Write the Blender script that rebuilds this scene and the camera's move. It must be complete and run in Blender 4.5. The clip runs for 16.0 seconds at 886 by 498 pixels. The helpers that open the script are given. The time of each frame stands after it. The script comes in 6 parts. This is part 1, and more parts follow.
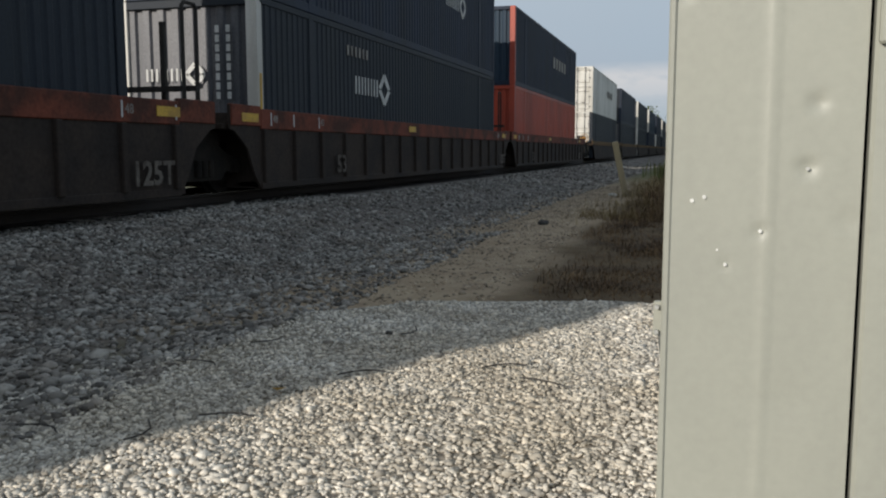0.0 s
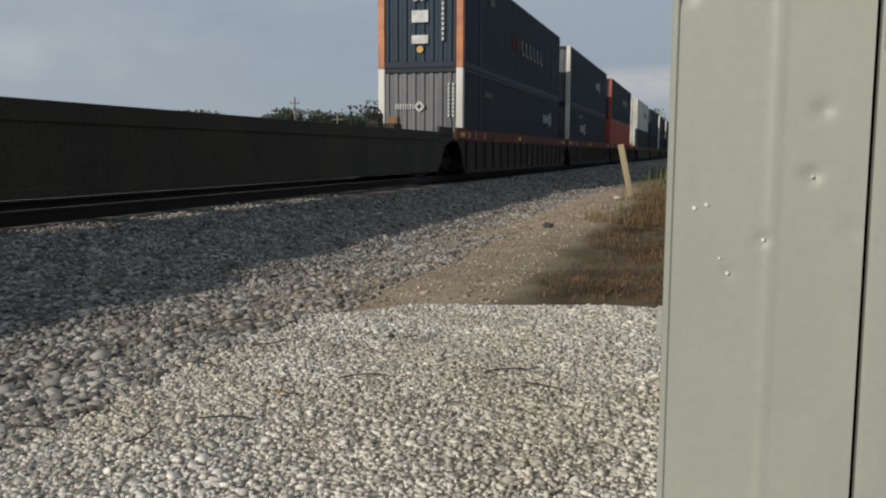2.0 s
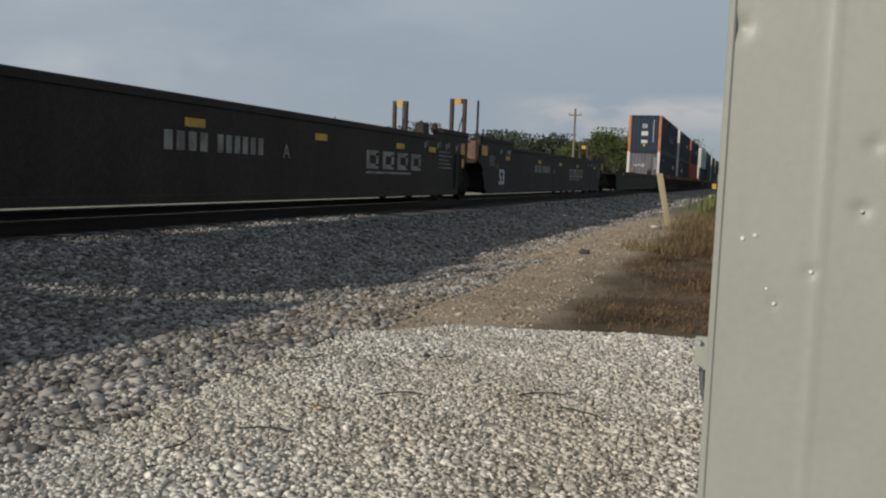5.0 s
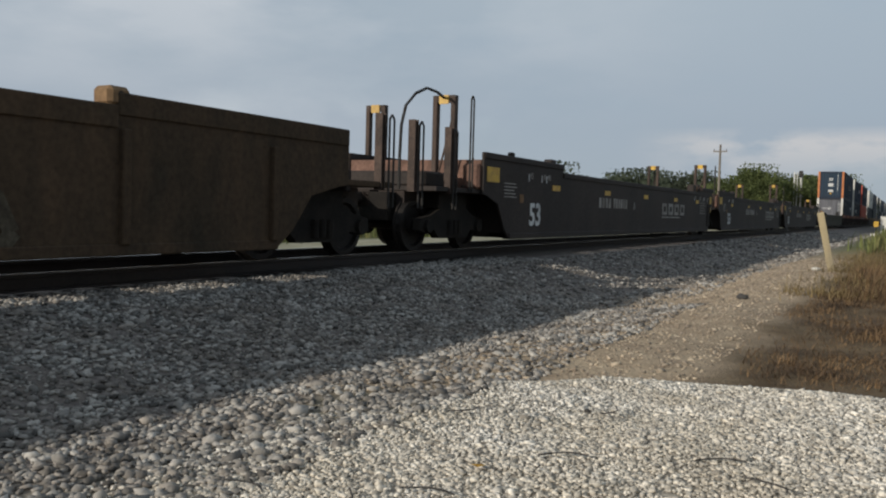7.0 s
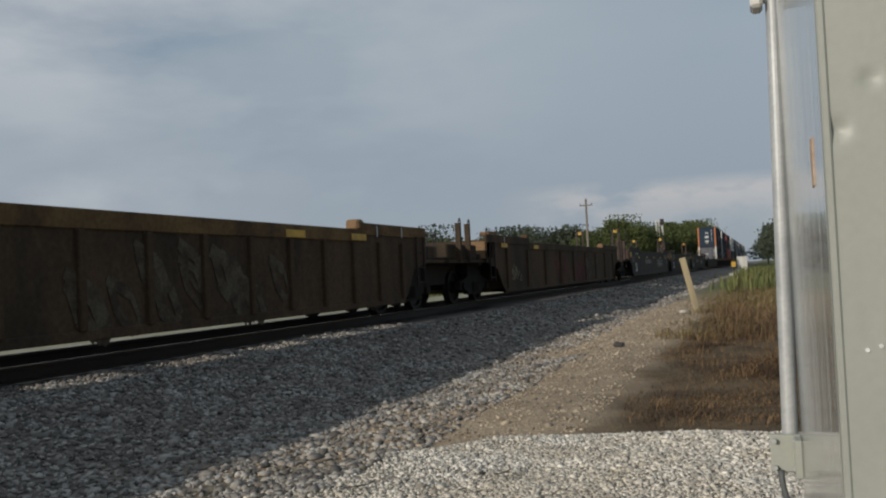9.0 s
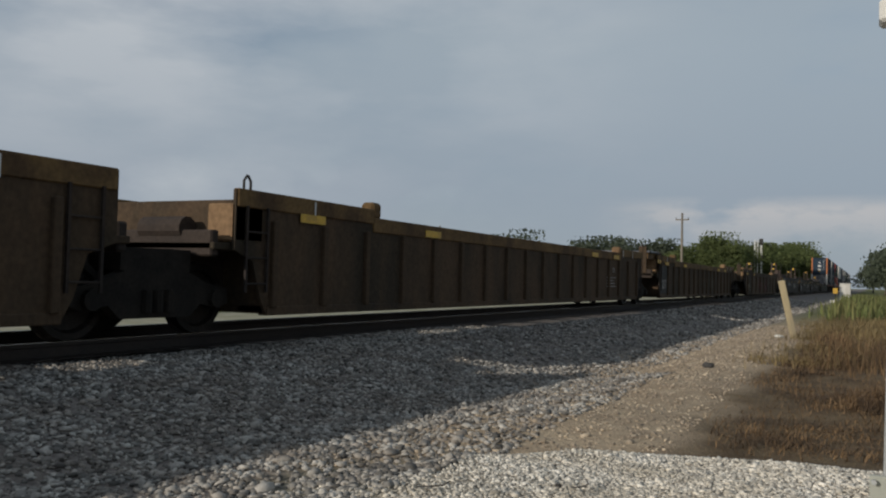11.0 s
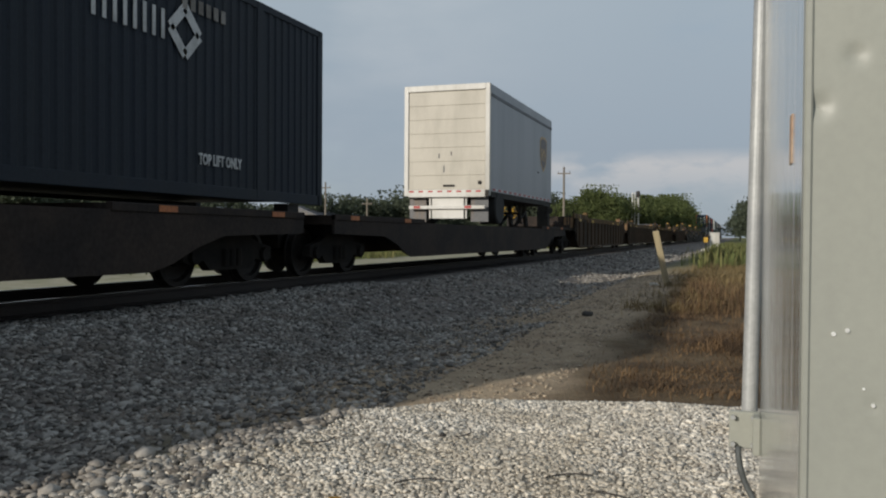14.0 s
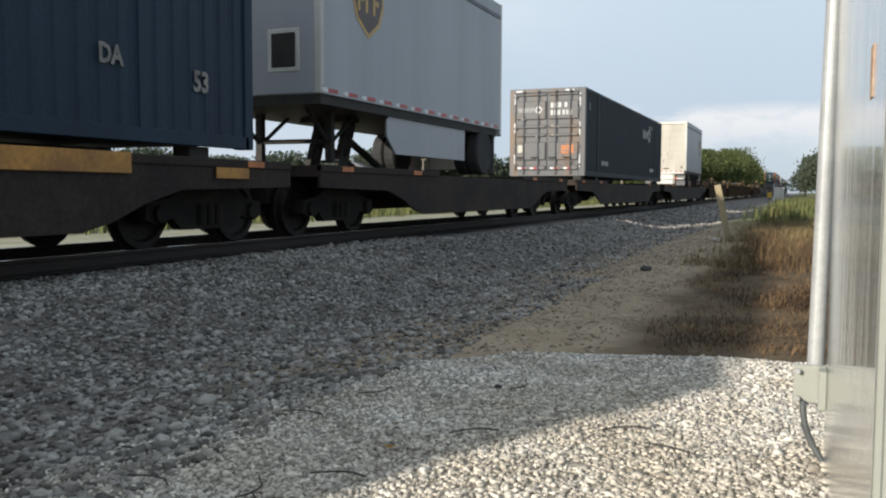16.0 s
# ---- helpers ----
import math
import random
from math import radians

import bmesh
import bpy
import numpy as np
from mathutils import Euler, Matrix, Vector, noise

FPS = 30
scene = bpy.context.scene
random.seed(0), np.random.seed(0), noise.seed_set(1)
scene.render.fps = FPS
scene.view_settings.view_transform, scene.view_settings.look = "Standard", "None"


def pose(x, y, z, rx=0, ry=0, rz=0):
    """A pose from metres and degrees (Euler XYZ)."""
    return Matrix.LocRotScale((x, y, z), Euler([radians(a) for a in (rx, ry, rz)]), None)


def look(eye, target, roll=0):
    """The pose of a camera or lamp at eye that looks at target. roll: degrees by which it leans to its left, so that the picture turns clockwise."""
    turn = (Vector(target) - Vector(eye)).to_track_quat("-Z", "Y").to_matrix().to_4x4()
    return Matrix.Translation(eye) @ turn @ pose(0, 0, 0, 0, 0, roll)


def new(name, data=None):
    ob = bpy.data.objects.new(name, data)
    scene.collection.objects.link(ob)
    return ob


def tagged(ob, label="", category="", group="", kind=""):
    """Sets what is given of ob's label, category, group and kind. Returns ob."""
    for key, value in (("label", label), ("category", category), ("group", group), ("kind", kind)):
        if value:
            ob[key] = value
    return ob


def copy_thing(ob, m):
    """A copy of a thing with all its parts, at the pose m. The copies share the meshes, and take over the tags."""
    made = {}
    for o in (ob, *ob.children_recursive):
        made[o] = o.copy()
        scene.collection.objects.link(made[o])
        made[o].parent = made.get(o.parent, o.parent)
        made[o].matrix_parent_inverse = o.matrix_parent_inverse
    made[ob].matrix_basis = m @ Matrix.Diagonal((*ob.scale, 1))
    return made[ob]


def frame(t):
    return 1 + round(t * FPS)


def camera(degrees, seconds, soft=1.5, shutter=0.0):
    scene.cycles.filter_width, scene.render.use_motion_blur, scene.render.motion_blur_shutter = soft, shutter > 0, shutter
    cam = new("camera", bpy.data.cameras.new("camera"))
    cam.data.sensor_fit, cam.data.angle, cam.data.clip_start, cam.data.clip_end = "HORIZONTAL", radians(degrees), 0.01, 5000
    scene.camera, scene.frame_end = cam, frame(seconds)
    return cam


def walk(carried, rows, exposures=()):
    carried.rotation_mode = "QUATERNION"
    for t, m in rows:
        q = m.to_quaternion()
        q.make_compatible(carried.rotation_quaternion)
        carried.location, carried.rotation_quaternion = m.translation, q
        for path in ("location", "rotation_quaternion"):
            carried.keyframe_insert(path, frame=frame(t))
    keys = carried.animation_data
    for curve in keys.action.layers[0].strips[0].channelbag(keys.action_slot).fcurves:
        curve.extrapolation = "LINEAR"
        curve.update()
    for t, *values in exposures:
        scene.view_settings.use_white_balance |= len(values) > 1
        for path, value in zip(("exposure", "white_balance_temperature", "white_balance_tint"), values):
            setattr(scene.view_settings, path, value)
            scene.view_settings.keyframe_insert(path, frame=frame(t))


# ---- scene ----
cam = camera(54.84, 16.0, soft=2.1)
PATH = [
    (0.0, look((6.756, 0.886, 0.661), (3.896, 10.401, -0.484), -0.05)),
    (0.5, look((6.750, 0.901, 0.659), (3.440, 10.241, -0.691), -0.60)),
    (1.0, look((6.755, 0.905, 0.663), (3.445, 10.225, -0.792), -0.85)),
    (1.5, look((6.763, 0.901, 0.665), (3.803, 10.376, -0.560), -0.45)),
    (2.0, look((6.762, 0.907, 0.667), (3.842, 10.402, -0.458), 0.25)),
    (2.5, look((6.749, 0.897, 0.668), (3.659, 10.337, -0.467), 0.05)),
    (2.8, look((6.754, 0.751, 0.700), (3.595, 10.179, -0.359), -1.78)),
    (3.0, look((6.749, 0.890, 0.666), (3.519, 10.295, -0.389), -1.70)),
    (3.2, look((6.743, 0.869, 0.672), (3.188, 10.169, -0.288), -1.95)),
    (5.3, look((6.746, 0.858, 0.665), (3.371, 10.233, -0.205), 2.90)),
    (5.5, look((6.740, 0.853, 0.667), (3.180, 10.158, -0.198), 3.00)),
    (6.0, look((6.721, 0.858, 0.666), (3.066, 10.143, 0.016), 4.80)),
    (6.5, look((6.599, 0.909, 0.655), (1.835, 9.688, 0.166), 5.36)),
    (7.0, look((6.580, 0.962, 0.698), (1.788, 9.727, 0.234), 1.62)),
    (7.5, look((6.600, 0.878, 0.733), (2.057, 9.784, 0.573), 0.40)),
    (8.0, look((6.605, 0.904, 0.722), (2.372, 9.962, 0.898), 1.59)),
    (8.5, look((6.605, 0.892, 0.724), (2.578, 10.039, 1.063), -2.20)),
    (9.0, look((6.604, 0.896, 0.724), (3.091, 10.254, 1.027), -2.66)),
    (9.5, look((6.595, 0.776, 0.747), (2.282, 9.789, 1.141), 1.45)),
    (9.7, look((6.534, 0.812, 0.753), (1.838, 9.624, 1.279), 0.49)),
    (11.8, look((6.599, 0.942, 0.713), (2.292, 9.963, 0.985), 1.70)),
    (12.0, look((6.590, 0.938, 0.716), (2.228, 9.929, 1.076), 0.93)),
    (12.5, look((6.591, 0.946, 0.723), (1.811, 9.725, 0.986), 0.92)),
    (13.0, look((6.602, 0.967, 0.669), (2.235, 9.936, 1.376), -0.10)),
    (13.5, look((6.607, 0.986, 0.716), (2.961, 10.296, 0.894), -0.76)),
    (14.0, look((6.605, 0.950, 0.723), (3.356, 10.406, 0.565), 0.35)),
    (14.5, look((6.600, 0.878, 0.738), (2.709, 10.084, 0.404), 1.04)),
    (15.0, look((6.565, 0.936, 0.713), (2.647, 10.125, 0.252), 1.91)),
    (15.2, look((6.587, 0.975, 0.735), (2.632, 10.145, 0.216), 2.14)),
    (15.5, look((6.574, 0.952, 0.711), (2.589, 10.106, 0.129), 1.15)),
    (16.0, look((6.592, 0.994, 0.695), (2.739, 10.197, 0.019), 0.24)),
]
EXPOSURES = [(0.0, 0.25), (0.6, -0.05), (2.5, -0.14), (5.5, -0.15), (7.0, 0.08), (8.5, -0.12), (9.5, -0.2), (11.8, -0.1), (12.5, 0.08), (13.0, 0.18), (13.5, 0.0), (14.0, -0.03), (14.5, 0.76), (15.0, 0.62), (16.0, 0.76)]
walk(cam, PATH, EXPOSURES)

# ---- world and sun ----
SUN_AZ, SUN_EL = radians(243.6), radians(18.6)   # where the sun stands, from +x towards +y
world = bpy.data.worlds.new("world")
scene.world = world
world.use_nodes = True
wn, wl = world.node_tree.nodes, world.node_tree.links
sky = wn.new("ShaderNodeTexSky")
sky.sky_type, sky.sun_disc = "NISHITA", False
sky.sun_elevation, sky.sun_rotation = SUN_EL, radians(90) - SUN_AZ
sky.air_density, sky.dust_density, sky.ozone_density = 1.0, 0.8, 2.0
coord = wn.new("ShaderNodeTexCoord")


def cloud_layer(under, scale, squash, shift, lo, hi, most, colour, band=None, side=None):
    """Clouds laid over the sky's colour: noise over the directions, flattened towards the horizon."""
    mp, nz, rg, mx = wn.new("ShaderNodeMapping"), wn.new("ShaderNodeTexNoise"), wn.new("ShaderNodeMapRange"), wn.new("ShaderNodeMixRGB")
    mp.inputs["Scale"].default_value, mp.inputs["Location"].default_value = (1, 1, squash), shift
    nz.inputs["Scale"].default_value, nz.inputs["Detail"].default_value, nz.inputs["Roughness"].default_value = scale, 7, 0.55
    rg.inputs[1].default_value, rg.inputs[2].default_value, rg.inputs[4].default_value = lo, hi, most
    mx.inputs["Color2"].default_value = (*colour, 1)
    wl.new(coord.outputs["Generated"], mp.inputs["Vector"])
    wl.new(mp.outputs["Vector"], nz.inputs["Vector"])
    wl.new(nz.outputs["Fac"], rg.inputs[0])
    fac = rg.outputs[0]
    if band:
        sp, up, dn, m1, m2 = wn.new("ShaderNodeSeparateXYZ"), wn.new("ShaderNodeMapRange"), wn.new("ShaderNodeMapRange"), wn.new("ShaderNodeMath"), wn.new("ShaderNodeMath")
        wl.new(coord.outputs["Generated"], sp.inputs[0])
        up.inputs[1].default_value, up.inputs[2].default_value = band[0], band[1]
        dn.inputs[1].default_value, dn.inputs[2].default_value = band[3], band[2]
        m1.operation = m2.operation = "MULTIPLY"
        wl.new(sp.outputs["Z"], up.inputs[0])
        wl.new(sp.outputs["Z"], dn.inputs[0])
        wl.new(up.outputs[0], m1.inputs[0])
        wl.new(dn.outputs[0], m1.inputs[1])
        wl.new(m1.outputs[0], m2.inputs[0])
        wl.new(fac, m2.inputs[1])
        fac = m2.outputs[0]
    if side:
        sx, across, m3 = wn.new("ShaderNodeSeparateXYZ"), wn.new("ShaderNodeMapRange"), wn.new("ShaderNodeMath")
        across.interpolation_type, m3.operation = "SMOOTHSTEP", "MULTIPLY"
        across.inputs[1].default_value, across.inputs[2].default_value = side
        wl.new(coord.outputs["Generated"], sx.inputs[0])
        wl.new(sx.outputs["X"], across.inputs[0])
        wl.new(across.outputs[0], m3.inputs[0])
        wl.new(fac, m3.inputs[1])
        fac = m3.outputs[0]
    wl.new(fac, mx.inputs["Fac"])
    wl.new(under, mx.inputs["Color1"])
    return mx.outputs["Color"]


haze = cloud_layer(sky.outputs["Color"], 1.2, 2.6, (0.35, 0.1, 0.0), 0.25, 0.62, 0.9, (4.35, 5.1, 5.75))
thin = cloud_layer(haze, 2.2, 3.2, (1.7, 0.4, 0.2), 0.38, 0.62, 0.75, (6.8, 7.15, 7.5), None, (-0.05, -0.6))
low = cloud_layer(thin, 3.0, 2.0, (0.6, 0.2, 0.0), 0.2, 0.45, 0.7, (3.5, 4.15, 5.0), (-0.02, 0.0, 0.10, 0.26))
bank = cloud_layer(low, 9.0, 2.6, (0.2, 0.9, 0.0), 0.36, 0.52, 0.85, (6.1, 6.1, 6.2), (0.03, 0.078, 0.084, 0.100), (-0.30, -0.17))
wl.new(bank, wn["Background"].inputs["Color"])
wn["Background"].inputs["Strength"].default_value = 0.088

sun = new("sun", bpy.data.lights.new("sun", "SUN"))
sun.data.energy, sun.data.angle, sun.data.color = 3.0, radians(0.6), (1.0, 0.93, 0.83)
sun.matrix_world = look((0, 0, 30), (-math.cos(SUN_AZ) * math.cos(SUN_EL), -math.sin(SUN_AZ) * math.cos(SUN_EL), 30 - math.sin(SUN_EL)))


# ---- materials ----
def mat(name, col, col2=None, rough=0.6, metal=0.0, scale=1.5, fine=25.0, mixing=(0.42, 0.62), grain=0.25, bump=0.15, streak=1.0, island=0.0, objrand=0.0, spec=0.5):
    """Two colours mixed by broad noise, fine grain in value, bump; streak squeezes the broad noise along z."""
    m = bpy.data.materials.new(name)
    m.use_nodes = True
    n, l = m.node_tree.nodes, m.node_tree.links
    b = n["Principled BSDF"]
    tc, mp = n.new("ShaderNodeTexCoord"), n.new("ShaderNodeMapping")
    mp.inputs["Scale"].default_value = (1, 1, streak)
    l.new(tc.outputs["Object"], mp.inputs["Vector"])
    big, small = n.new("ShaderNodeTexNoise"), n.new("ShaderNodeTexNoise")
    big.inputs["Scale"].default_value, big.inputs["Detail"].default_value, big.inputs["Roughness"].default_value = scale, 5, 0.6
    small.inputs["Scale"].default_value, small.inputs["Detail"].default_value = fine, 4
    l.new(mp.outputs["Vector"], big.inputs["Vector"])
    l.new(tc.outputs["Object"], small.inputs["Vector"])
    ramp = n.new("ShaderNodeMapRange")
    ramp.inputs[1].default_value, ramp.inputs[2].default_value = mixing
    l.new(big.outputs["Fac"], ramp.inputs[0])
    mix = n.new("ShaderNodeMixRGB")
    mix.inputs["Color1"].default_value = (*col, 1)
    mix.inputs["Color2"].default_value = (*(col2 or [c * 0.7 for c in col]), 1)
    l.new(ramp.outputs[0], mix.inputs["Fac"])
    val = n.new("ShaderNodeMapRange")
    val.inputs[1].default_value, val.inputs[2].default_value = 0.25, 0.75
    val.inputs[3].default_value, val.inputs[4].default_value = 1 - grain, 1 + grain
    l.new(small.outputs["Fac"], val.inputs[0])
    hsv = n.new("ShaderNodeHueSaturation")
    l.new(mix.outputs["Color"], hsv.inputs["Color"])
    last = val.outputs[0]
    for amount, source, socket in ((island, "ShaderNodeNewGeometry", "Random Per Island"), (objrand, "ShaderNodeObjectInfo", "Random")):
        if amount:
            r, k = n.new("ShaderNodeMapRange"), n.new("ShaderNodeMath")
            k.operation = "MULTIPLY"
            r.inputs[3].default_value, r.inputs[4].default_value = 1 - amount, 1 + amount
            l.new(n.new(source).outputs[socket], r.inputs[0])
            l.new(r.outputs[0], k.inputs[0])
            l.new(last, k.inputs[1])
            last = k.outputs[0]
    l.new(last, hsv.inputs["Value"])
    l.new(hsv.outputs["Color"], b.inputs["Base Color"])
    b.inputs["Roughness"].default_value, b.inputs["Metallic"].default_value = rough, metal
    b.inputs["Specular IOR Level"].default_value = spec
    if bump:
        bp = n.new("ShaderNodeBump")
        bp.inputs["Strength"].default_value, bp.inputs["Distance"].default_value = bump, 0.02
        l.new((big if streak < 0.1 else small).outputs["Fac"], bp.inputs["Height"])
        l.new(bp.outputs["Normal"], b.inputs["Normal"])
    return m


M = dict(
    navy=mat("navy container paint", (0.013, 0.022, 0.044), (0.011, 0.016, 0.027), 0.6, 0, 0.8, 30, streak=0.15, bump=0.05, spec=0.3),
    slate=mat("dark slate container paint", (0.015, 0.021, 0.031), (0.020, 0.025, 0.031), 0.62, 0, 0.8, 30, streak=0.15, bump=0.05, spec=0.3),
    blue=mat("blue container paint", (0.015, 0.034, 0.058), (0.012, 0.025, 0.041), 0.6, 0, 0.8, 30, streak=0.15, bump=0.05, spec=0.3),
    greyend=mat("grey steel end wall", (0.115, 0.115, 0.128), (0.06, 0.064, 0.075), 0.5, 0, 1.5, 30, streak=0.12, bump=0.05),
    doorgrey=mat("dark grey door steel", (0.105, 0.106, 0.108), (0.19, 0.12, 0.065), 0.5, 0, 2.2, 30, (0.5, 0.7), streak=0.2, bump=0.08),
    white=mat("white paint", (0.66, 0.64, 0.59), (0.48, 0.46, 0.41), 0.45, 0, 1.2, 30, streak=0.2, bump=0.04, grain=0.08),
    trailer=mat("white trailer sheet", (0.36, 0.37, 0.39), (0.30, 0.31, 0.33), 0.42, 0, 0.6, 40, streak=0.15, bump=0.03, grain=0.06),
    doorcream=mat("cream door paint", (0.52, 0.48, 0.40), (0.42, 0.385, 0.315), 0.5, 0, 1.2, 30, streak=0.3, bump=0.04, grain=0.08),
    orange=mat("orange paint", (0.52, 0.17, 0.045), (0.36, 0.11, 0.03), 0.5, 0, 2, 30, bump=0.05),
    red=mat("red container paint", (0.42, 0.060, 0.028), (0.28, 0.045, 0.024), 0.5, 0, 1, 30, streak=0.2, bump=0.05),
    oxide=mat("oxide red sill paint", (0.19, 0.058, 0.036), (0.075, 0.034, 0.025), 0.75, 0, 1.5, 20, (0.4, 0.6), spec=0.15),
    carblack=mat("sooty brown car steel", (0.047, 0.035, 0.028), (0.031, 0.025, 0.022), 0.75, 0, 1.2, 20, (0.4, 0.6), spec=0.15),
    bnbrown=mat("dark mineral brown car paint", (0.045, 0.035, 0.030), (0.032, 0.026, 0.023), 0.65, 0, 0.8, 20, (0.4, 0.62), streak=0.4, spec=0.15),
    green=mat("dull olive car paint", (0.048, 0.043, 0.030), (0.034, 0.030, 0.023), 0.7, 0, 0.8, 20, (0.4, 0.62), streak=0.4, spec=0.15),
    rust=mat("rusty brown car steel", (0.090, 0.058, 0.035), (0.044, 0.034, 0.023), 0.85, 0, 1.1, 18, (0.38, 0.62), streak=0.35, bump=0.3, spec=0.15),
    ochre=mat("ochre sill paint", (0.17, 0.105, 0.045), (0.085, 0.052, 0.028), 0.8, 0, 1.3, 18, (0.4, 0.6), bump=0.25, spec=0.15),
    ochre_bright=mat("bright ochre paint", (0.46, 0.22, 0.045), (0.28, 0.13, 0.035), 0.6, 0, 1.3, 18, (0.4, 0.6)),
    # Brown car paint lightened towards pink: sunlight on the rear ends, put into the colour.
    endlit=mat("brown end paint lightened as if sunlit", (0.21, 0.12, 0.088), (0.11, 0.066, 0.05), 0.75, 0, 1.5, 18, spec=0.15),
    tan=mat("light tan car paint", (0.24, 0.15, 0.08), (0.13, 0.078, 0.045), 0.8, 0, 1.5, 18, bump=0.25, spec=0.15),
    graff_red=mat("faded red spray paint", (0.13, 0.050, 0.042), (0.07, 0.036, 0.028), 0.85, 0, 4, spec=0.15),
    graff_grey=mat("faded grey spray paint", (0.105, 0.088, 0.062), (0.055, 0.042, 0.03), 0.85, 0, 4, spec=0.15),
    yellow=mat("yellow marker", (0.60, 0.36, 0.03), (0.42, 0.24, 0.03), 0.5, 0, 4, 40, bump=0.03),
    letter=mat("white lettering", (0.62, 0.62, 0.60), (0.45, 0.45, 0.43), 0.6, 0, 3, 40, bump=0.0, grain=0.1),
    oldletter=mat("dirty white lettering", (0.30, 0.28, 0.25), (0.17, 0.15, 0.13), 0.7, 0, 3, 40, bump=0.0),
    dimletter=mat("grimy grey lettering", (0.16, 0.14, 0.12), (0.075, 0.062, 0.052), 0.8, 0, 3, 40, bump=0.0, spec=0.15),
    graff_pale=mat("pale spray paint", (0.26, 0.23, 0.16), (0.15, 0.12, 0.08), 0.85, 0, 4, spec=0.15),
    black=mat("black steel", (0.034, 0.032, 0.030), (0.046, 0.041, 0.036), 0.6, 0, 3, 30, spec=0.15),
    rubber=mat("tyre rubber", (0.020, 0.020, 0.020), (0.030, 0.029, 0.027), 0.8, 0, 3, 30),
    bogieblack=mat("sooty cast steel", (0.017, 0.015, 0.013), (0.026, 0.022, 0.018), 0.8, 0, 3, 30, spec=0.12),
    postbrown=mat("dark brown post paint", (0.085, 0.060, 0.048), (0.050, 0.038, 0.032), 0.7, 0, 2, 25, spec=0.15),
    wheel=mat("wheel steel", (0.030, 0.025, 0.022), (0.020, 0.018, 0.016), 0.55, 0.4, 3, 30, spec=0.15),
    rail=mat("rusty rail steel", (0.032, 0.023, 0.018), (0.024, 0.018, 0.015), 0.7, 0.3, 3, 30),
    railtop=mat("polished rail head", (0.55, 0.54, 0.52), (0.42, 0.41, 0.40), 0.25, 0.9, 3, 30, bump=0.02),
    tie=mat("weathered timber", (0.065, 0.052, 0.042), (0.036, 0.030, 0.026), 0.9, 0, 4, 40, bump=0.4, objrand=0.3),
    brown=mat("dark brown shield", (0.055, 0.022, 0.010), None, 0.4, 0, 3, 30, bump=0.0, grain=0.05),
    gold=mat("gold trim", (0.55, 0.33, 0.08), None, 0.4, 0, 3, 30, bump=0.0, grain=0.05),
    tape_red=mat("red reflective tape", (0.45, 0.030, 0.025), None, 0.35, 0, 5, 40, bump=0.0),
    tape_white=mat("white reflective tape", (0.75, 0.75, 0.73), None, 0.35, 0, 5, 40, bump=0.0),
    casepaint=mat("grey-beige case paint", (0.366, 0.372, 0.320), (0.325, 0.331, 0.288), 0.45, 0, 1.4, 60, bump=0.03, grain=0.04, streak=0.5),
    # The upright light and dark streaks put reflections into the base colour.
    caseside=mat("glossy grey case side", (0.40, 0.41, 0.38), (0.30, 0.31, 0.29), 0.08, 0, 7.0, 12, (0.40, 0.60), streak=0.02, bump=0.16, grain=0.05, spec=0.9),
    galv=mat("galvanised steel pipe", (0.46, 0.47, 0.46), (0.37, 0.38, 0.38), 0.5, 0.25, 4, 60, bump=0.05, grain=0.1),
    cable=mat("grey cable sheath", (0.10, 0.11, 0.11), None, 0.6, 0, 5, 50, bump=0.05),
    chip=mat("bare bright metal chip", (0.80, 0.80, 0.77), None, 0.4, 0, 5, 50, bump=0.0),
    rustspot=mat("rust stain", (0.42, 0.27, 0.18), (0.48, 0.36, 0.26), 0.8, 0, 14, 60),
    wood=mat("weathered pale wood", (0.42, 0.34, 0.20), (0.30, 0.25, 0.16), 0.85, 0, 6, 60, streak=0.1, bump=0.3),
    pole=mat("grey utility pole wood", (0.22, 0.19, 0.15), (0.14, 0.12, 0.10), 0.9, 0, 2, 30, streak=0.1),
    bark=mat("bark", (0.10, 0.080, 0.060), (0.060, 0.048, 0.038), 0.9, 0, 3, 30),
    leaf=mat("green foliage", (0.125, 0.150, 0.046), (0.085, 0.108, 0.036), 0.8, 0, 0.4, 8, bump=0.0, island=0.22),
    leaf_far=mat("dull green foliage", (0.095, 0.112, 0.070), (0.070, 0.088, 0.055), 0.8, 0, 0.4, 8, bump=0.0, island=0.2),
    drygrass=mat("dry brown grass", (0.185, 0.112, 0.052), (0.070, 0.043, 0.023), 0.9, 0, 1.7, 10, bump=0.0, island=0.7),
    strawgrass=mat("straw grass", (0.235, 0.170, 0.075), (0.125, 0.092, 0.040), 0.9, 0, 0.8, 10, bump=0.0, island=0.4),
    greengrass=mat("green weeds", (0.10, 0.12, 0.035), (0.15, 0.14, 0.05), 0.9, 0, 0.4, 10, bump=0.0, island=0.4),
    padstone=mat("pale limestone chips", (0.61, 0.57, 0.50), (0.50, 0.45, 0.37), 0.9, 0, 1.3, 40, bump=0.2, island=0.5),
    ballast=mat("grey ballast stone", (0.288, 0.270, 0.240), (0.196, 0.173, 0.147), 0.9, 0, 2.2, 30, bump=0.25, island=0.7),
    dirtstone=mat("dusty tan pebble", (0.40, 0.325, 0.235), (0.27, 0.215, 0.16), 0.9, 0, 2.2, 30, bump=0.25, island=0.45),
    darkrock=mat("dark stone", (0.06, 0.055, 0.05), None, 0.9, 0, 8, 40),
)


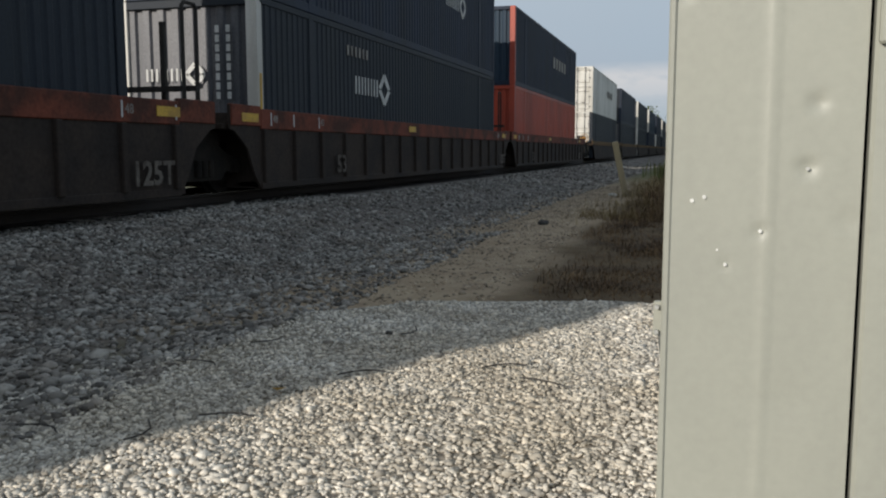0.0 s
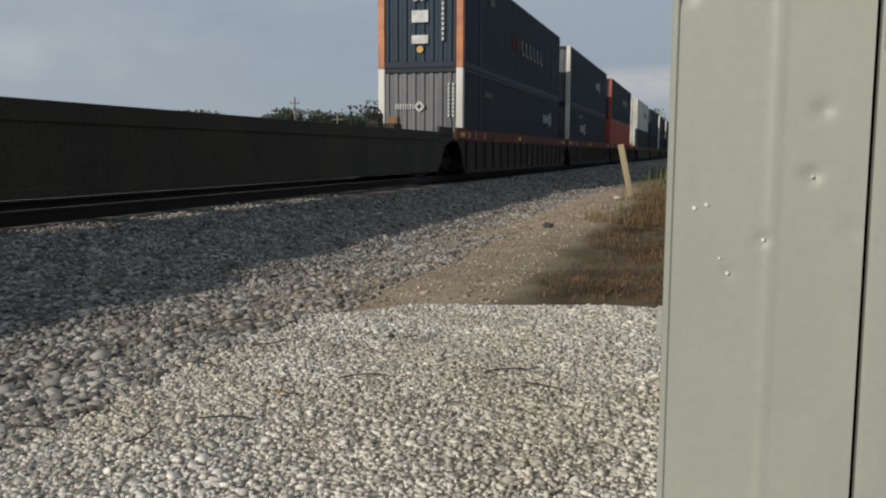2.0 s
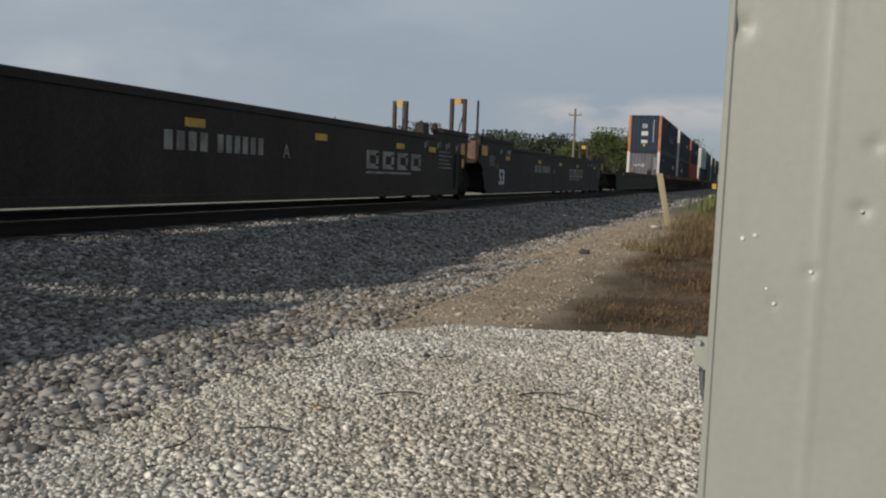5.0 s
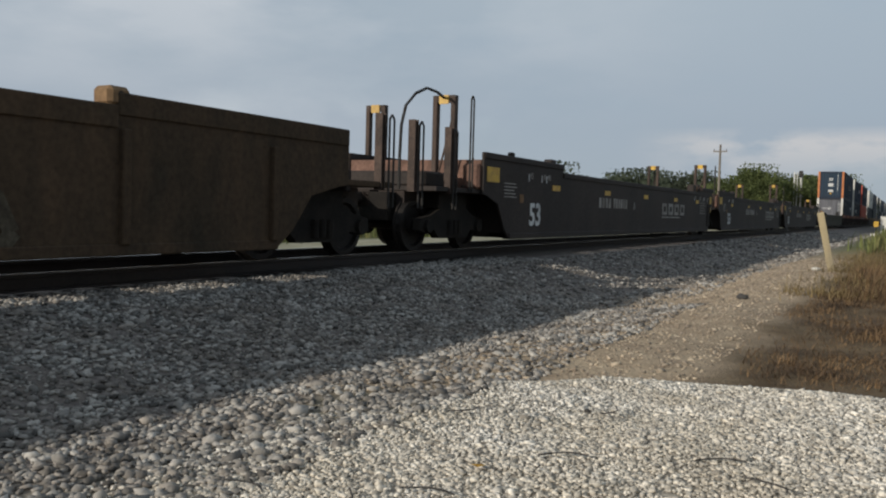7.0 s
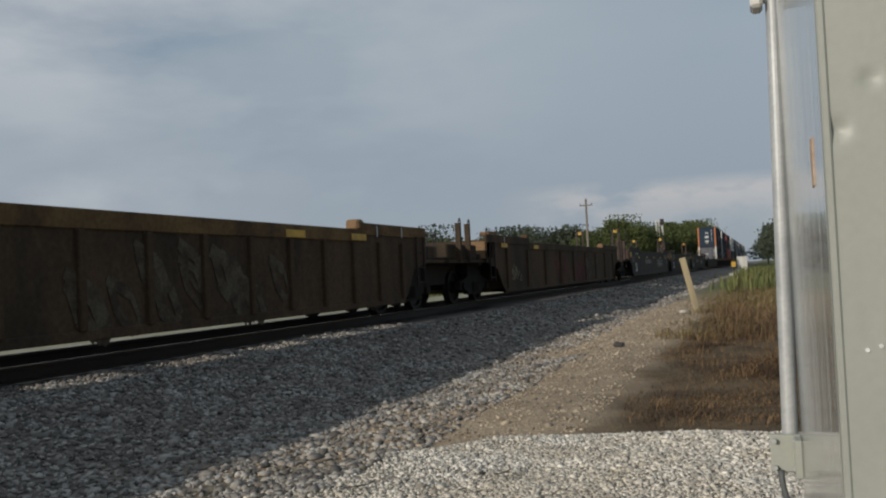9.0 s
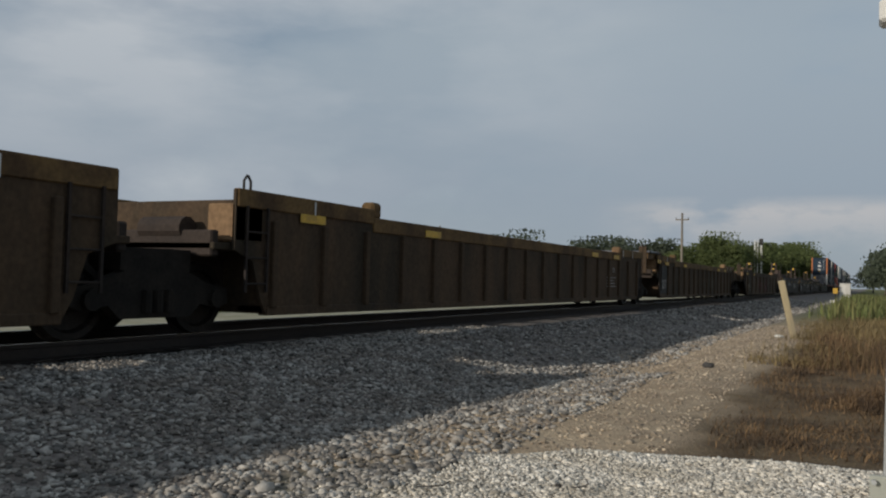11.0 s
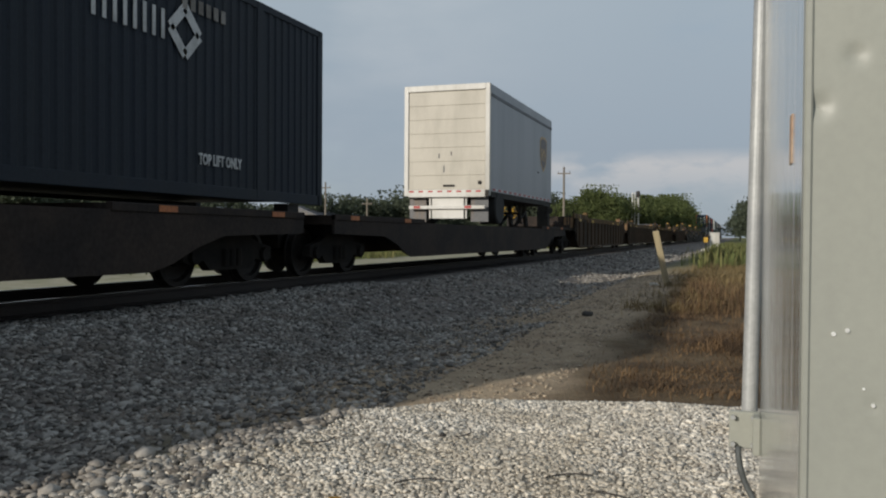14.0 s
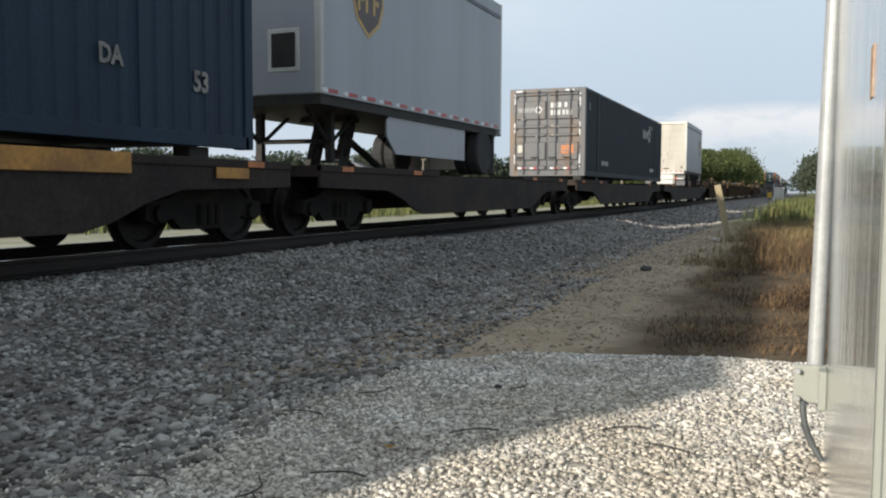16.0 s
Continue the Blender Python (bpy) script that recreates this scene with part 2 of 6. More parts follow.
def ground_material():
    """Ballast grey by the track, tan dirt beyond the pad, pale chips on the pad, field further off."""
    m = bpy.data.materials.new("ground earth and gravel")
    m.use_nodes = True
    n, l = m.node_tree.nodes, m.node_tree.links
    b = n["Principled BSDF"]
    b.inputs["Roughness"].default_value = 0.95
    b.inputs["Specular IOR Level"].default_value = 0.2
    tc, sep = n.new("ShaderNodeTexCoord"), n.new("ShaderNodeSeparateXYZ")
    wob = n.new("ShaderNodeTexNoise")
    wob.inputs["Scale"].default_value, wob.inputs["Detail"].default_value = 0.9, 6
    l.new(tc.outputs["Object"], wob.inputs["Vector"])
    shift = n.new("ShaderNodeVectorMath")
    shift.operation = "MULTIPLY_ADD"
    shift.inputs[1].default_value, shift.inputs[2].default_value = (1.6, 1.6, 0), (-0.8, -0.8, 0)
    l.new(wob.outputs["Color"], shift.inputs[0])
    add = n.new("ShaderNodeVectorMath")
    l.new(tc.outputs["Object"], add.inputs[0])
    l.new(shift.outputs[0], add.inputs[1])
    l.new(add.outputs[0], sep.inputs[0])

    def grain(c1, c2, scale, detail=6):
        t, mx, r = n.new("ShaderNodeTexNoise"), n.new("ShaderNodeMixRGB"), n.new("ShaderNodeMapRange")
        t.inputs["Scale"].default_value, t.inputs["Detail"].default_value, t.inputs["Roughness"].default_value = scale, detail, 0.7
        r.inputs[1].default_value, r.inputs[2].default_value = 0.35, 0.65
        mx.inputs["Color1"].default_value, mx.inputs["Color2"].default_value = (*c1, 1), (*c2, 1)
        l.new(tc.outputs["Object"], t.inputs["Vector"])
        l.new(t.outputs["Fac"], r.inputs[0])
        l.new(r.outputs[0], mx.inputs["Fac"])
        return mx.outputs["Color"]

    def speck():
        t, r = n.new("ShaderNodeTexNoise"), n.new("ShaderNodeMapRange")
        t.inputs["Scale"].default_value, t.inputs["Detail"].default_value = 2.4, 5
        r.inputs[1].default_value, r.inputs[2].default_value, r.inputs[4].default_value = 0.42, 0.62, 0.65
        l.new(tc.outputs["Object"], t.inputs["Vector"])
        l.new(t.outputs["Fac"], r.inputs[0])
        return r.outputs[0]

    def band(socket, a, c):
        r = n.new("ShaderNodeMapRange")
        r.interpolation_type = "SMOOTHSTEP"
        r.inputs[1].default_value, r.inputs[2].default_value = a, c
        l.new(socket, r.inputs[0])
        return r.outputs[0]

    def over(low, high, fac):
        mx = n.new("ShaderNodeMixRGB")
        l.new(low, mx.inputs["Color1"])
        l.new(high, mx.inputs["Color2"])
        l.new(fac, mx.inputs["Fac"])
        return mx.outputs["Color"]

    def both(a, c):
        k = n.new("ShaderNodeMath")
        k.operation = "MULTIPLY"
        l.new(a, k.inputs[0])
        l.new(c, k.inputs[1])
        return k.outputs[0]

    X, Y = sep.outputs["X"], sep.outputs["Y"]
    field = grain((0.15, 0.14, 0.055), (0.10, 0.115, 0.04), 0.5)
    stones = over(grain((0.11, 0.096, 0.086), (0.27, 0.238, 0.21), 22, 3), grain((0.09, 0.076, 0.066), (0.24, 0.205, 0.17), 1.1), speck())
    dirt = grain((0.44, 0.345, 0.235), (0.30, 0.225, 0.15), 3)
    brownsoil = over(grain((0.060, 0.041, 0.024), (0.150, 0.104, 0.058), 2.2), grain((0.12, 0.084, 0.047), (0.20, 0.150, 0.090), 5), speck())
    chips = grain((0.22, 0.19, 0.155), (0.44, 0.40, 0.33), 30, 3)
    verge = grain((0.38, 0.345, 0.26), (0.22, 0.215, 0.13), 0.8)
    c = over(field, verge, both(band(X, -22, -19), band(X, 0, -1)))
    c = over(c, stones, both(band(X, -5.2, -4.2), band(X, 5.0, 3.2)))
    c = over(c, dirt, both(both(band(X, 2.4, 3.6), band(X, 6.6, 5.4)), both(band(Y, 4.5, 6.5), band(Y, 40, 20))))
    c = over(c, brownsoil, both(both(band(X, 5.0, 5.7), band(X, 16, 10)), both(band(Y, 5.0, 6.5), band(Y, 45, 25))))
    plain = n.new("ShaderNodeSeparateXYZ")
    l.new(tc.outputs["Object"], plain.inputs[0])
    bend, grow, line = n.new("ShaderNodeMath"), n.new("ShaderNodeMath"), n.new("ShaderNodeMath")
    bend.operation, grow.operation, line.operation = "SUBTRACT", "MULTIPLY", "MULTIPLY_ADD"
    bend.use_clamp = False
    bend.inputs[0].default_value = 5.6
    l.new(plain.outputs["X"], bend.inputs[1])
    top = n.new("ShaderNodeMath")
    top.operation = "MAXIMUM"
    top.inputs[1].default_value = 0.0
    l.new(bend.outputs[0], top.inputs[0])
    l.new(top.outputs[0], grow.inputs[0])
    l.new(top.outputs[0], grow.inputs[1])
    line.inputs[1].default_value = 0.42
    l.new(grow.outputs[0], line.inputs[0])
    l.new(plain.outputs["Y"], line.inputs[2])
    c = over(c, chips, both(band(X, 3.4, 4.8), band(line.outputs[0], 6.74, 6.60)))
    l.new(c, b.inputs["Base Color"])
    t, bp = n.new("ShaderNodeTexNoise"), n.new("ShaderNodeBump")
    t.inputs["Scale"].default_value, t.inputs["Detail"].default_value = 28, 4
    bp.inputs["Strength"].default_value, bp.inputs["Distance"].default_value = 0.8, 0.03
    l.new(tc.outputs["Object"], t.inputs["Vector"])
    l.new(t.outputs["Fac"], bp.inputs["Height"])
    l.new(bp.outputs["Normal"], b.inputs["Normal"])
    return m


# ---- mesh helpers ----
def mesh_of(name, bm, material, smooth=False):
    me = bpy.data.meshes.new(name)
    bmesh.ops.recalc_face_normals(bm, faces=bm.faces)
    bm.to_mesh(me)
    bm.free()
    for m in material if isinstance(material, (list, tuple)) else (material,):
        me.materials.append(m)
    if smooth:
        me.polygons.foreach_set("use_smooth", [True] * len(me.polygons))
    return me


def part(name, bm, material, parent, label="", smooth=False):
    me = bm if isinstance(bm, bpy.types.Mesh) else mesh_of(name, bm, material, smooth)
    ob = new(name, me)
    ob.parent = parent
    return tagged(ob, label)


def thing(name, label, category, group="", kind="", at=None):
    ob = new(name)
    ob.empty_display_size = 0.2
    if at is not None:
        ob.matrix_basis = at
    return tagged(ob, label, category, group, kind)


def box(bm, x0, x1, y0, y1, z0, z1, bevel=0.0):
    v = [bm.verts.new(p) for p in ((x0, y0, z0), (x1, y0, z0), (x1, y1, z0), (x0, y1, z0), (x0, y0, z1), (x1, y0, z1), (x1, y1, z1), (x0, y1, z1))]
    f = [bm.faces.new([v[i] for i in q]) for q in ((0, 3, 2, 1), (4, 5, 6, 7), (0, 1, 5, 4), (1, 2, 6, 5), (2, 3, 7, 6), (3, 0, 4, 7))]
    if bevel:
        bmesh.ops.bevel(bm, geom=list({e for q in f for e in q.edges}), offset=bevel, segments=1, affect="EDGES", profile=0.5)
    return bm


def bx(*a, bevel=0.0):
    return box(bmesh.new(), *a, bevel=bevel)


def rod(bm, p, q, r, n=8, r2=None):
    """A round bar from p to q."""
    p, q = Vector(p), Vector(q)
    d = (q - p).normalized()
    a = d.orthogonal().normalized()
    c = d.cross(a)
    r2 = r if r2 is None else r2
    ra = [bm.verts.new(p + (a * math.cos(k * 2 * math.pi / n) + c * math.sin(k * 2 * math.pi / n)) * r) for k in range(n)]
    rb = [bm.verts.new(q + (a * math.cos(k * 2 * math.pi / n) + c * math.sin(k * 2 * math.pi / n)) * r2) for k in range(n)]
    for k in range(n):
        bm.faces.new((ra[k], ra[(k + 1) % n], rb[(k + 1) % n], rb[k]))
    bm.faces.new(ra[::-1])
    bm.faces.new(rb)
    return bm


def pipe(bm, pts, r, n=6):
    """One bent tube through the points."""
    pts = [Vector(p) for p in pts]
    rings, side = [], None
    for i, p in enumerate(pts):
        d = ((pts[min(i + 1, len(pts) - 1)] - p).normalized() + (p - pts[max(i - 1, 0)]).normalized()).normalized()
        side = (side - d * side.dot(d)).normalized() if side and (side - d * side.dot(d)).length > 1e-4 else d.orthogonal().normalized()
        up = d.cross(side)
        rings.append([bm.verts.new(p + (side * math.cos(k * 2 * math.pi / n) + up * math.sin(k * 2 * math.pi / n)) * r) for k in range(n)])
    for u, v in zip(rings, rings[1:]):
        for k in range(n):
            bm.faces.new((u[k], u[(k + 1) % n], v[(k + 1) % n], v[k]))
    bm.faces.new(rings[0][::-1])
    bm.faces.new(rings[-1])
    return bm


def slab(bm, outline, x0, x1):
    """An outline of (y, z) made x0..x1 thick."""
    a = [bm.verts.new((x0, y, z)) for y, z in outline]
    c = [bm.verts.new((x1, y, z)) for y, z in outline]
    k = len(outline)
    for i in range(k):
        bm.faces.new((a[i], a[(i + 1) % k], c[(i + 1) % k], c[i]))
    f = [bm.faces.new(a), bm.faces.new(c[::-1])]
    bmesh.ops.triangulate(bm, faces=f)
    return bm


def wall_strip(bm, cols, x0, x1):
    """A wall x0..x1 thick from columns (y, low, high)."""
    rows = [[bm.verts.new((x, y, z)) for x, z in ((x0, a), (x0, b), (x1, b), (x1, a))] for y, a, b in cols]
    for p, q in zip(rows, rows[1:]):
        for i in range(4):
            bm.faces.new((p[i], p[(i + 1) % 4], q[(i + 1) % 4], q[i]))
    bm.faces.new(rows[0])
    bm.faces.new(rows[-1][::-1])
    return bm


def plate(bm, outline, y0, y1):
    """An outline of (x, z) made y0..y1 thick."""
    a = [bm.verts.new((x, y0, z)) for x, z in outline]
    c = [bm.verts.new((x, y1, z)) for x, z in outline]
    k = len(outline)
    for i in range(k):
        bm.faces.new((a[i], a[(i + 1) % k], c[(i + 1) % k], c[i]))
    f = [bm.faces.new(a), bm.faces.new(c[::-1])]
    bmesh.ops.triangulate(bm, faces=f)
    return bm


def slab_back(outline, y0, y1):
    """A flat piece of (x, z) outline, y0..y1 thick."""
    return plate(bmesh.new(), outline, y0, y1)


def lathe_x(bm, profile, n=24):
    """A profile of (x, r) turned about the x axis."""
    rings = [[bm.verts.new((x, r * math.cos(2 * math.pi * k / n), r * math.sin(2 * math.pi * k / n))) for k in range(n)] for x, r in profile]
    for a, c in zip(rings, rings[1:]):
        for k in range(n):
            bm.faces.new((a[k], a[(k + 1) % n], c[(k + 1) % n], c[k]))
    bm.faces.new(rings[0])
    bm.faces.new(rings[-1][::-1])
    return bm


def corrugated(bm, origin, u, length, height, normal, pitch, depth):
    """A corrugated wall: it runs along u, stands along z, and its folds go inwards from the plane."""
    origin, u, normal = Vector(origin), Vector(u), Vector(normal)
    k = max(1, round(length / pitch))
    p = length / k
    prof = []
    for i in range(k):
        prof += [(i * p, 0), (i * p + p * 0.42, 0), (i * p + p * 0.54, -depth), (i * p + p * 0.88, -depth)]
    prof.append((length, 0))
    lo = [bm.verts.new(origin + u * a + normal * d) for a, d in prof]
    hi = [bm.verts.new(origin + u * a + normal * d + Vector((0, 0, height))) for a, d in prof]
    for i in range(len(prof) - 1):
        bm.faces.new((lo[i], lo[i + 1], hi[i + 1], hi[i]))
    return bm


FACE_X = Matrix(((0, 0, 1), (1, 0, 0), (0, 1, 0)))    # writing that is read looking along -x
FACE_BACK = Matrix(((1, 0, 0), (0, 0, -1), (0, 1, 0)))  # writing that is read looking along +y


def writing(name, text, at, size, turn, material, parent, wide=1.0, bold=0.0):
    cu = bpy.data.curves.new(name, "FONT")
    cu.body, cu.size, cu.extrude, cu.resolution_u, cu.offset = text, size, 0.004, 2, bold
    tmp = bpy.data.objects.new(name, cu)
    me = bpy.data.meshes.new_from_object(tmp)
    bpy.data.objects.remove(tmp)
    me.transform(Matrix.Translation(at) @ turn.to_4x4() @ Matrix.Diagonal((wide, 1, 1, 1)))
    me.materials.clear()
    me.materials.append(material)
    return part(name, me, material, parent)


def bars(name, at, sizes, turn, material, parent):
    """Plain bars in the place of writing: at, and (dx, dy, width, height) for each bar, in the plane of turn."""
    bm = bmesh.new()
    for dx, dy, w, h in sizes:
        box(bm, dx, dx + w, dy, dy + h, -0.004, 0.004)
    bm.transform(Matrix.Translation(at) @ turn.to_4x4())
    return tagged(part(name, bm, material, parent), kind="stuff")


# ---- ground ----
def pad_edge(x, y):
    """Above zero on the gravel pad, whose far edge bends back towards the track."""
    return 6.68 - y - 0.42 * np.maximum(5.6 - x, 0) ** 2


def ground_z(x, y):
    """Height of the ground: track bed, ditch, pad and field."""
    deep = np.clip((y - 5.0) / 6.0, 0, 1)
    z = np.interp(x, [-900, -30, -6, -4.6, -3.3, 0.6, 0.95, 2.3, 3.0, 4.2, 4.9, 7, 12, 30, 900],
                  [-1.6, -1.2, -1.0, -0.8, -0.20, -0.20, -0.26, -0.50, -0.53, -0.44, -0.40, -0.40, -0.42, -0.9, -1.4])
    z = z - 0.05 * deep * np.clip((x - 1.0) / 1.3, 0, 1) * np.clip((4.3 - x) / 1.2, 0, 1)
    pad = np.clip((x - 3.7) / 0.7, 0, 1) * np.clip(pad_edge(x, y) / 0.25, 0, 1)
    far = np.clip((y - 7) / 6, 0, 1) * np.clip((x - 3.6) / 1, 0, 1) * np.clip((9 - x) / 2, 0, 1)
    bumps = 0.025 * np.sin(1.7 * x + 0.9 * y) * np.sin(1.3 * y - 0.6 * x) + 0.012 * np.sin(5.1 * x + 2.2 * y) * np.sin(4.3 * y)
    return z + 0.06 * pad + 0.07 * far + bumps * np.clip((x - 0.7) / 1, 0, 1)


def ground():
    xs = np.concatenate([[-900, -400, -200, -100, -60, -40, -25, -15, -10], np.arange(-7, 10, 0.16), [11, 13, 16, 22, 35, 60, 120, 300, 900]])
    ys = np.concatenate([[-900, -300, -100, -40, -20, -10, -5, -2], np.arange(0, 24, 0.16), np.arange(24, 60, 2), [70, 90, 120, 170, 250, 400, 700, 1500, 3000]])
    gx, gy = np.meshgrid(xs, ys)
    verts = np.stack([gx, gy, ground_z(gx, gy)], -1).reshape(-1, 3)
    k = len(xs)
    faces = [(j * k + i, j * k + i + 1, (j + 1) * k + i + 1, (j + 1) * k + i) for j in range(len(ys) - 1) for i in range(k - 1)]
    me = bpy.data.meshes.new("ground")
    me.from_pydata(verts.tolist(), [], faces)
    me.materials.append(ground_material())
    me.polygons.foreach_set("use_smooth", [True] * len(me.polygons))
    tagged(new("ground", me), "gravel, tan dirt and weedy field beside the railway track", "ground", kind="structure")


ICO = None


def stone_field(name, label, material, centres, sizes, rng, flat=0.65, sink=0.25):
    """Many small angular stones in one mesh."""
    global ICO
    if ICO is None:
        bm = bmesh.new()
        bmesh.ops.create_icosphere(bm, subdivisions=1, radius=1)
        bm.verts.ensure_lookup_table()
        ICO = np.array([v.co[:] for v in bm.verts]), np.array([[v.index for v in f.verts] for f in bm.faces])
        bm.free()
    base, tri = ICO
    n, k = len(centres), len(base)
    shape = base[None] * (1 + rng.uniform(-0.40, 0.40, (n, k, 1)))
    shape = shape * rng.uniform(0.45, 1.5, (n, 1, 3))
    a = rng.normal(size=(n, 4))
    a /= np.linalg.norm(a, axis=1)[:, None]
    w, x, y, z = a.T
    R = np.stack([1 - 2 * (y * y + z * z), 2 * (x * y - z * w), 2 * (x * z + y * w), 2 * (x * y + z * w), 1 - 2 * (x * x + z * z), 2 * (y * z - x * w),
                  2 * (x * z - y * w), 2 * (y * z + x * w), 1 - 2 * (x * x + y * y)], -1).reshape(n, 3, 3)
    shape = np.einsum("nij,nkj->nki", R, shape) * np.asarray(sizes)[:, None, None]
    shape[..., 2] *= flat
    pts = (shape + np.asarray(centres)[:, None, :]).reshape(-1, 3)
    pts += np.repeat(np.stack([0 * sizes, 0 * sizes, sizes * flat * (1 - 2 * sink)], -1), k, 0)
    faces = (tri[None] + (np.arange(n) * k)[:, None, None]).reshape(-1, 3)
    me = bpy.data.meshes.new(name)
    me.vertices.add(len(pts))
    me.vertices.foreach_set("co", pts.ravel())
    me.loops.add(faces.size)
    me.loops.foreach_set("vertex_index", faces.ravel().astype(np.int32))
    me.polygons.add(len(faces))
    me.polygons.foreach_set("loop_start", np.arange(len(faces), dtype=np.int32) * 3)
    me.polygons.foreach_set("loop_total", np.full(len(faces), 3, np.int32))
    me.update()
    me.materials.append(material)
    return tagged(new(name, me), label, "gravel", kind="stuff")


def scatter(rng, n, x0, x1, y0, y1):
    x, y = rng.uniform(x0, x1, n), rng.uniform(y0, y1, n)
    return np.stack([x, y, ground_z(x, y)], -1)


def stones():
    rng = np.random.default_rng(5)
    c = np.concatenate([scatter(rng, 26000, 0.5, 4.4, 2.2, 12), scatter(rng, 9000, 0.5, 3.8, 12, 30), scatter(rng, 6500, 0.3, 3.9, 30, 75), scatter(rng, 7000, -0.44, 0.5, 2, 16)])
    size = rng.uniform(0.011, 0.027, len(c)) * np.where((c[:, 0] > 3.0) & (c[:, 1] < 7), 1.05, 1.0) * np.where(c[:, 1] > 12, 1.3, 1.0) * np.where(c[:, 1] > 30, 1.6, 1.0) * np.where(rng.random(len(c)) < 0.07, 1.5, 1) * rng.uniform(0.75, 1.2, len(c))
    keep = (c[:, 0] < 3.3) | (rng.random(len(c)) < np.where(pad_edge(c[:, 0], c[:, 1]) > 0, 0.9, 0.5))
    stone_field("ballast", "grey crushed ballast stones sloping down from the track", M["ballast"], c[keep], size[keep], rng)
    p = scatter(rng, 62000, 3.7, 6.8, 1.9, 6.75)
    keep = rng.random(len(p)) < np.clip((p[:, 0] - 3.65 + 0.4 * np.sin(2.1 * p[:, 1])) / 1.2, 0.04, 1) * np.clip(pad_edge(p[:, 0], p[:, 1]) / 0.2, 0, 1)
    p = p[keep]
    stone_field("pad_gravel", "pale limestone chips spread as a gravel pad", M["padstone"], p, rng.uniform(0.0055, 0.0125, len(p)) * np.where(rng.random(len(p)) < 0.05, 1.6, 1), rng)
    d = scatter(rng, 12000, 3.0, 5.35, 5.4, 26)
    d = d[pad_edge(d[:, 0], d[:, 1]) < 0.1]
    stone_field("loose_stones", "scattered loose pebbles on tan dirt", M["dirtstone"], d, rng.uniform(0.005, 0.017, len(d)) * np.where(rng.random(len(d)) < 0.04, 1.8, 1), rng, sink=0.35)
    for k in range(9):
        x, y, a = rng.uniform(4.3, 6.3), rng.uniform(3.0, 6.2), rng.uniform(0, math.pi)
        bm = bmesh.new()
        pts = [Vector((x + math.cos(a + 0.3 * u) * u * 0.07, y + math.sin(a + 0.3 * u) * u * 0.07, float(ground_z(x, y)) + 0.022 + 0.004 * math.sin(3 * u))) for u in range(4)]
        pipe(bm, pts, 0.0035, 5)
        rod(bm, pts[1], pts[1] + Vector((0.03, -0.04, 0.008)), 0.0025, 4)
        tagged(new("twig", mesh_of("twig", bm, M["darkrock"])), "thin dark dead twig lying on pale gravel", "twig", "twigs on the gravel")
    bm = bmesh.new()
    lx, ly = 5.12, 3.98
    lz = float(ground_z(lx, ly)) + 0.026
    v = [bm.verts.new((lx + dx, ly + dy, lz + dz)) for dx, dy, dz in ((-0.035, 0, 0.004), (0, -0.018, 0), (0.035, 0.004, 0.01), (0.002, 0.018, 0.002))]
    bm.faces.new(v)
    bmesh.ops.solidify(bm, geom=bm.faces[:], thickness=0.001)
    tagged(new("leaf", mesh_of("leaf", bm, M["yellow"])), "single fallen yellow leaf on the gravel", "leaf")
    for x, y, s in ((5.14, 5.23, 0.024), (4.74, 12.35, 0.07)):
        stone_field("dark_stone", "single dark stone lying on the gravel", M["darkrock"], np.array([[x, y, float(ground_z(x, y))]]), np.array([s]), rng)
    x, y = 4.93, 19.9
    stone_field("pale_stone", "pale rock at the foot of the leaning post", M["white"], np.array([[x, y, float(ground_z(x, y))]]), np.array([0.13]), rng)


def blades(name, label, material, centres, heights, rng, width=0.012, lean=0.5):
    n = len(centres)
    ang, out = rng.uniform(0, 2 * np.pi, n), rng.uniform(0.05, lean, n) * heights
    side = np.stack([-np.sin(ang), np.cos(ang), 0 * ang], -1) * (width * rng.uniform(0.6, 1.5, n))[:, None]
    tip = centres + np.stack([np.cos(ang) * out, np.sin(ang) * out, heights], -1)
    mid = centres + np.stack([np.cos(ang) * out * 0.35, np.sin(ang) * out * 0.35, heights * 0.6], -1)
    pts = np.stack([centres - side, centres + side, mid + side * 0.7, mid - side * 0.7, tip], 1).reshape(-1, 3)
    b = np.arange(n) * 5
    me = bpy.data.meshes.new(name)
    me.from_pydata(pts.tolist(), [], [(k, k + 1, k + 2, k + 3) for k in b] + [(k + 3, k + 2, k + 4) for k in b])
    me.materials.append(material)
    return tagged(new(name, me), label, "grass", kind="stuff")


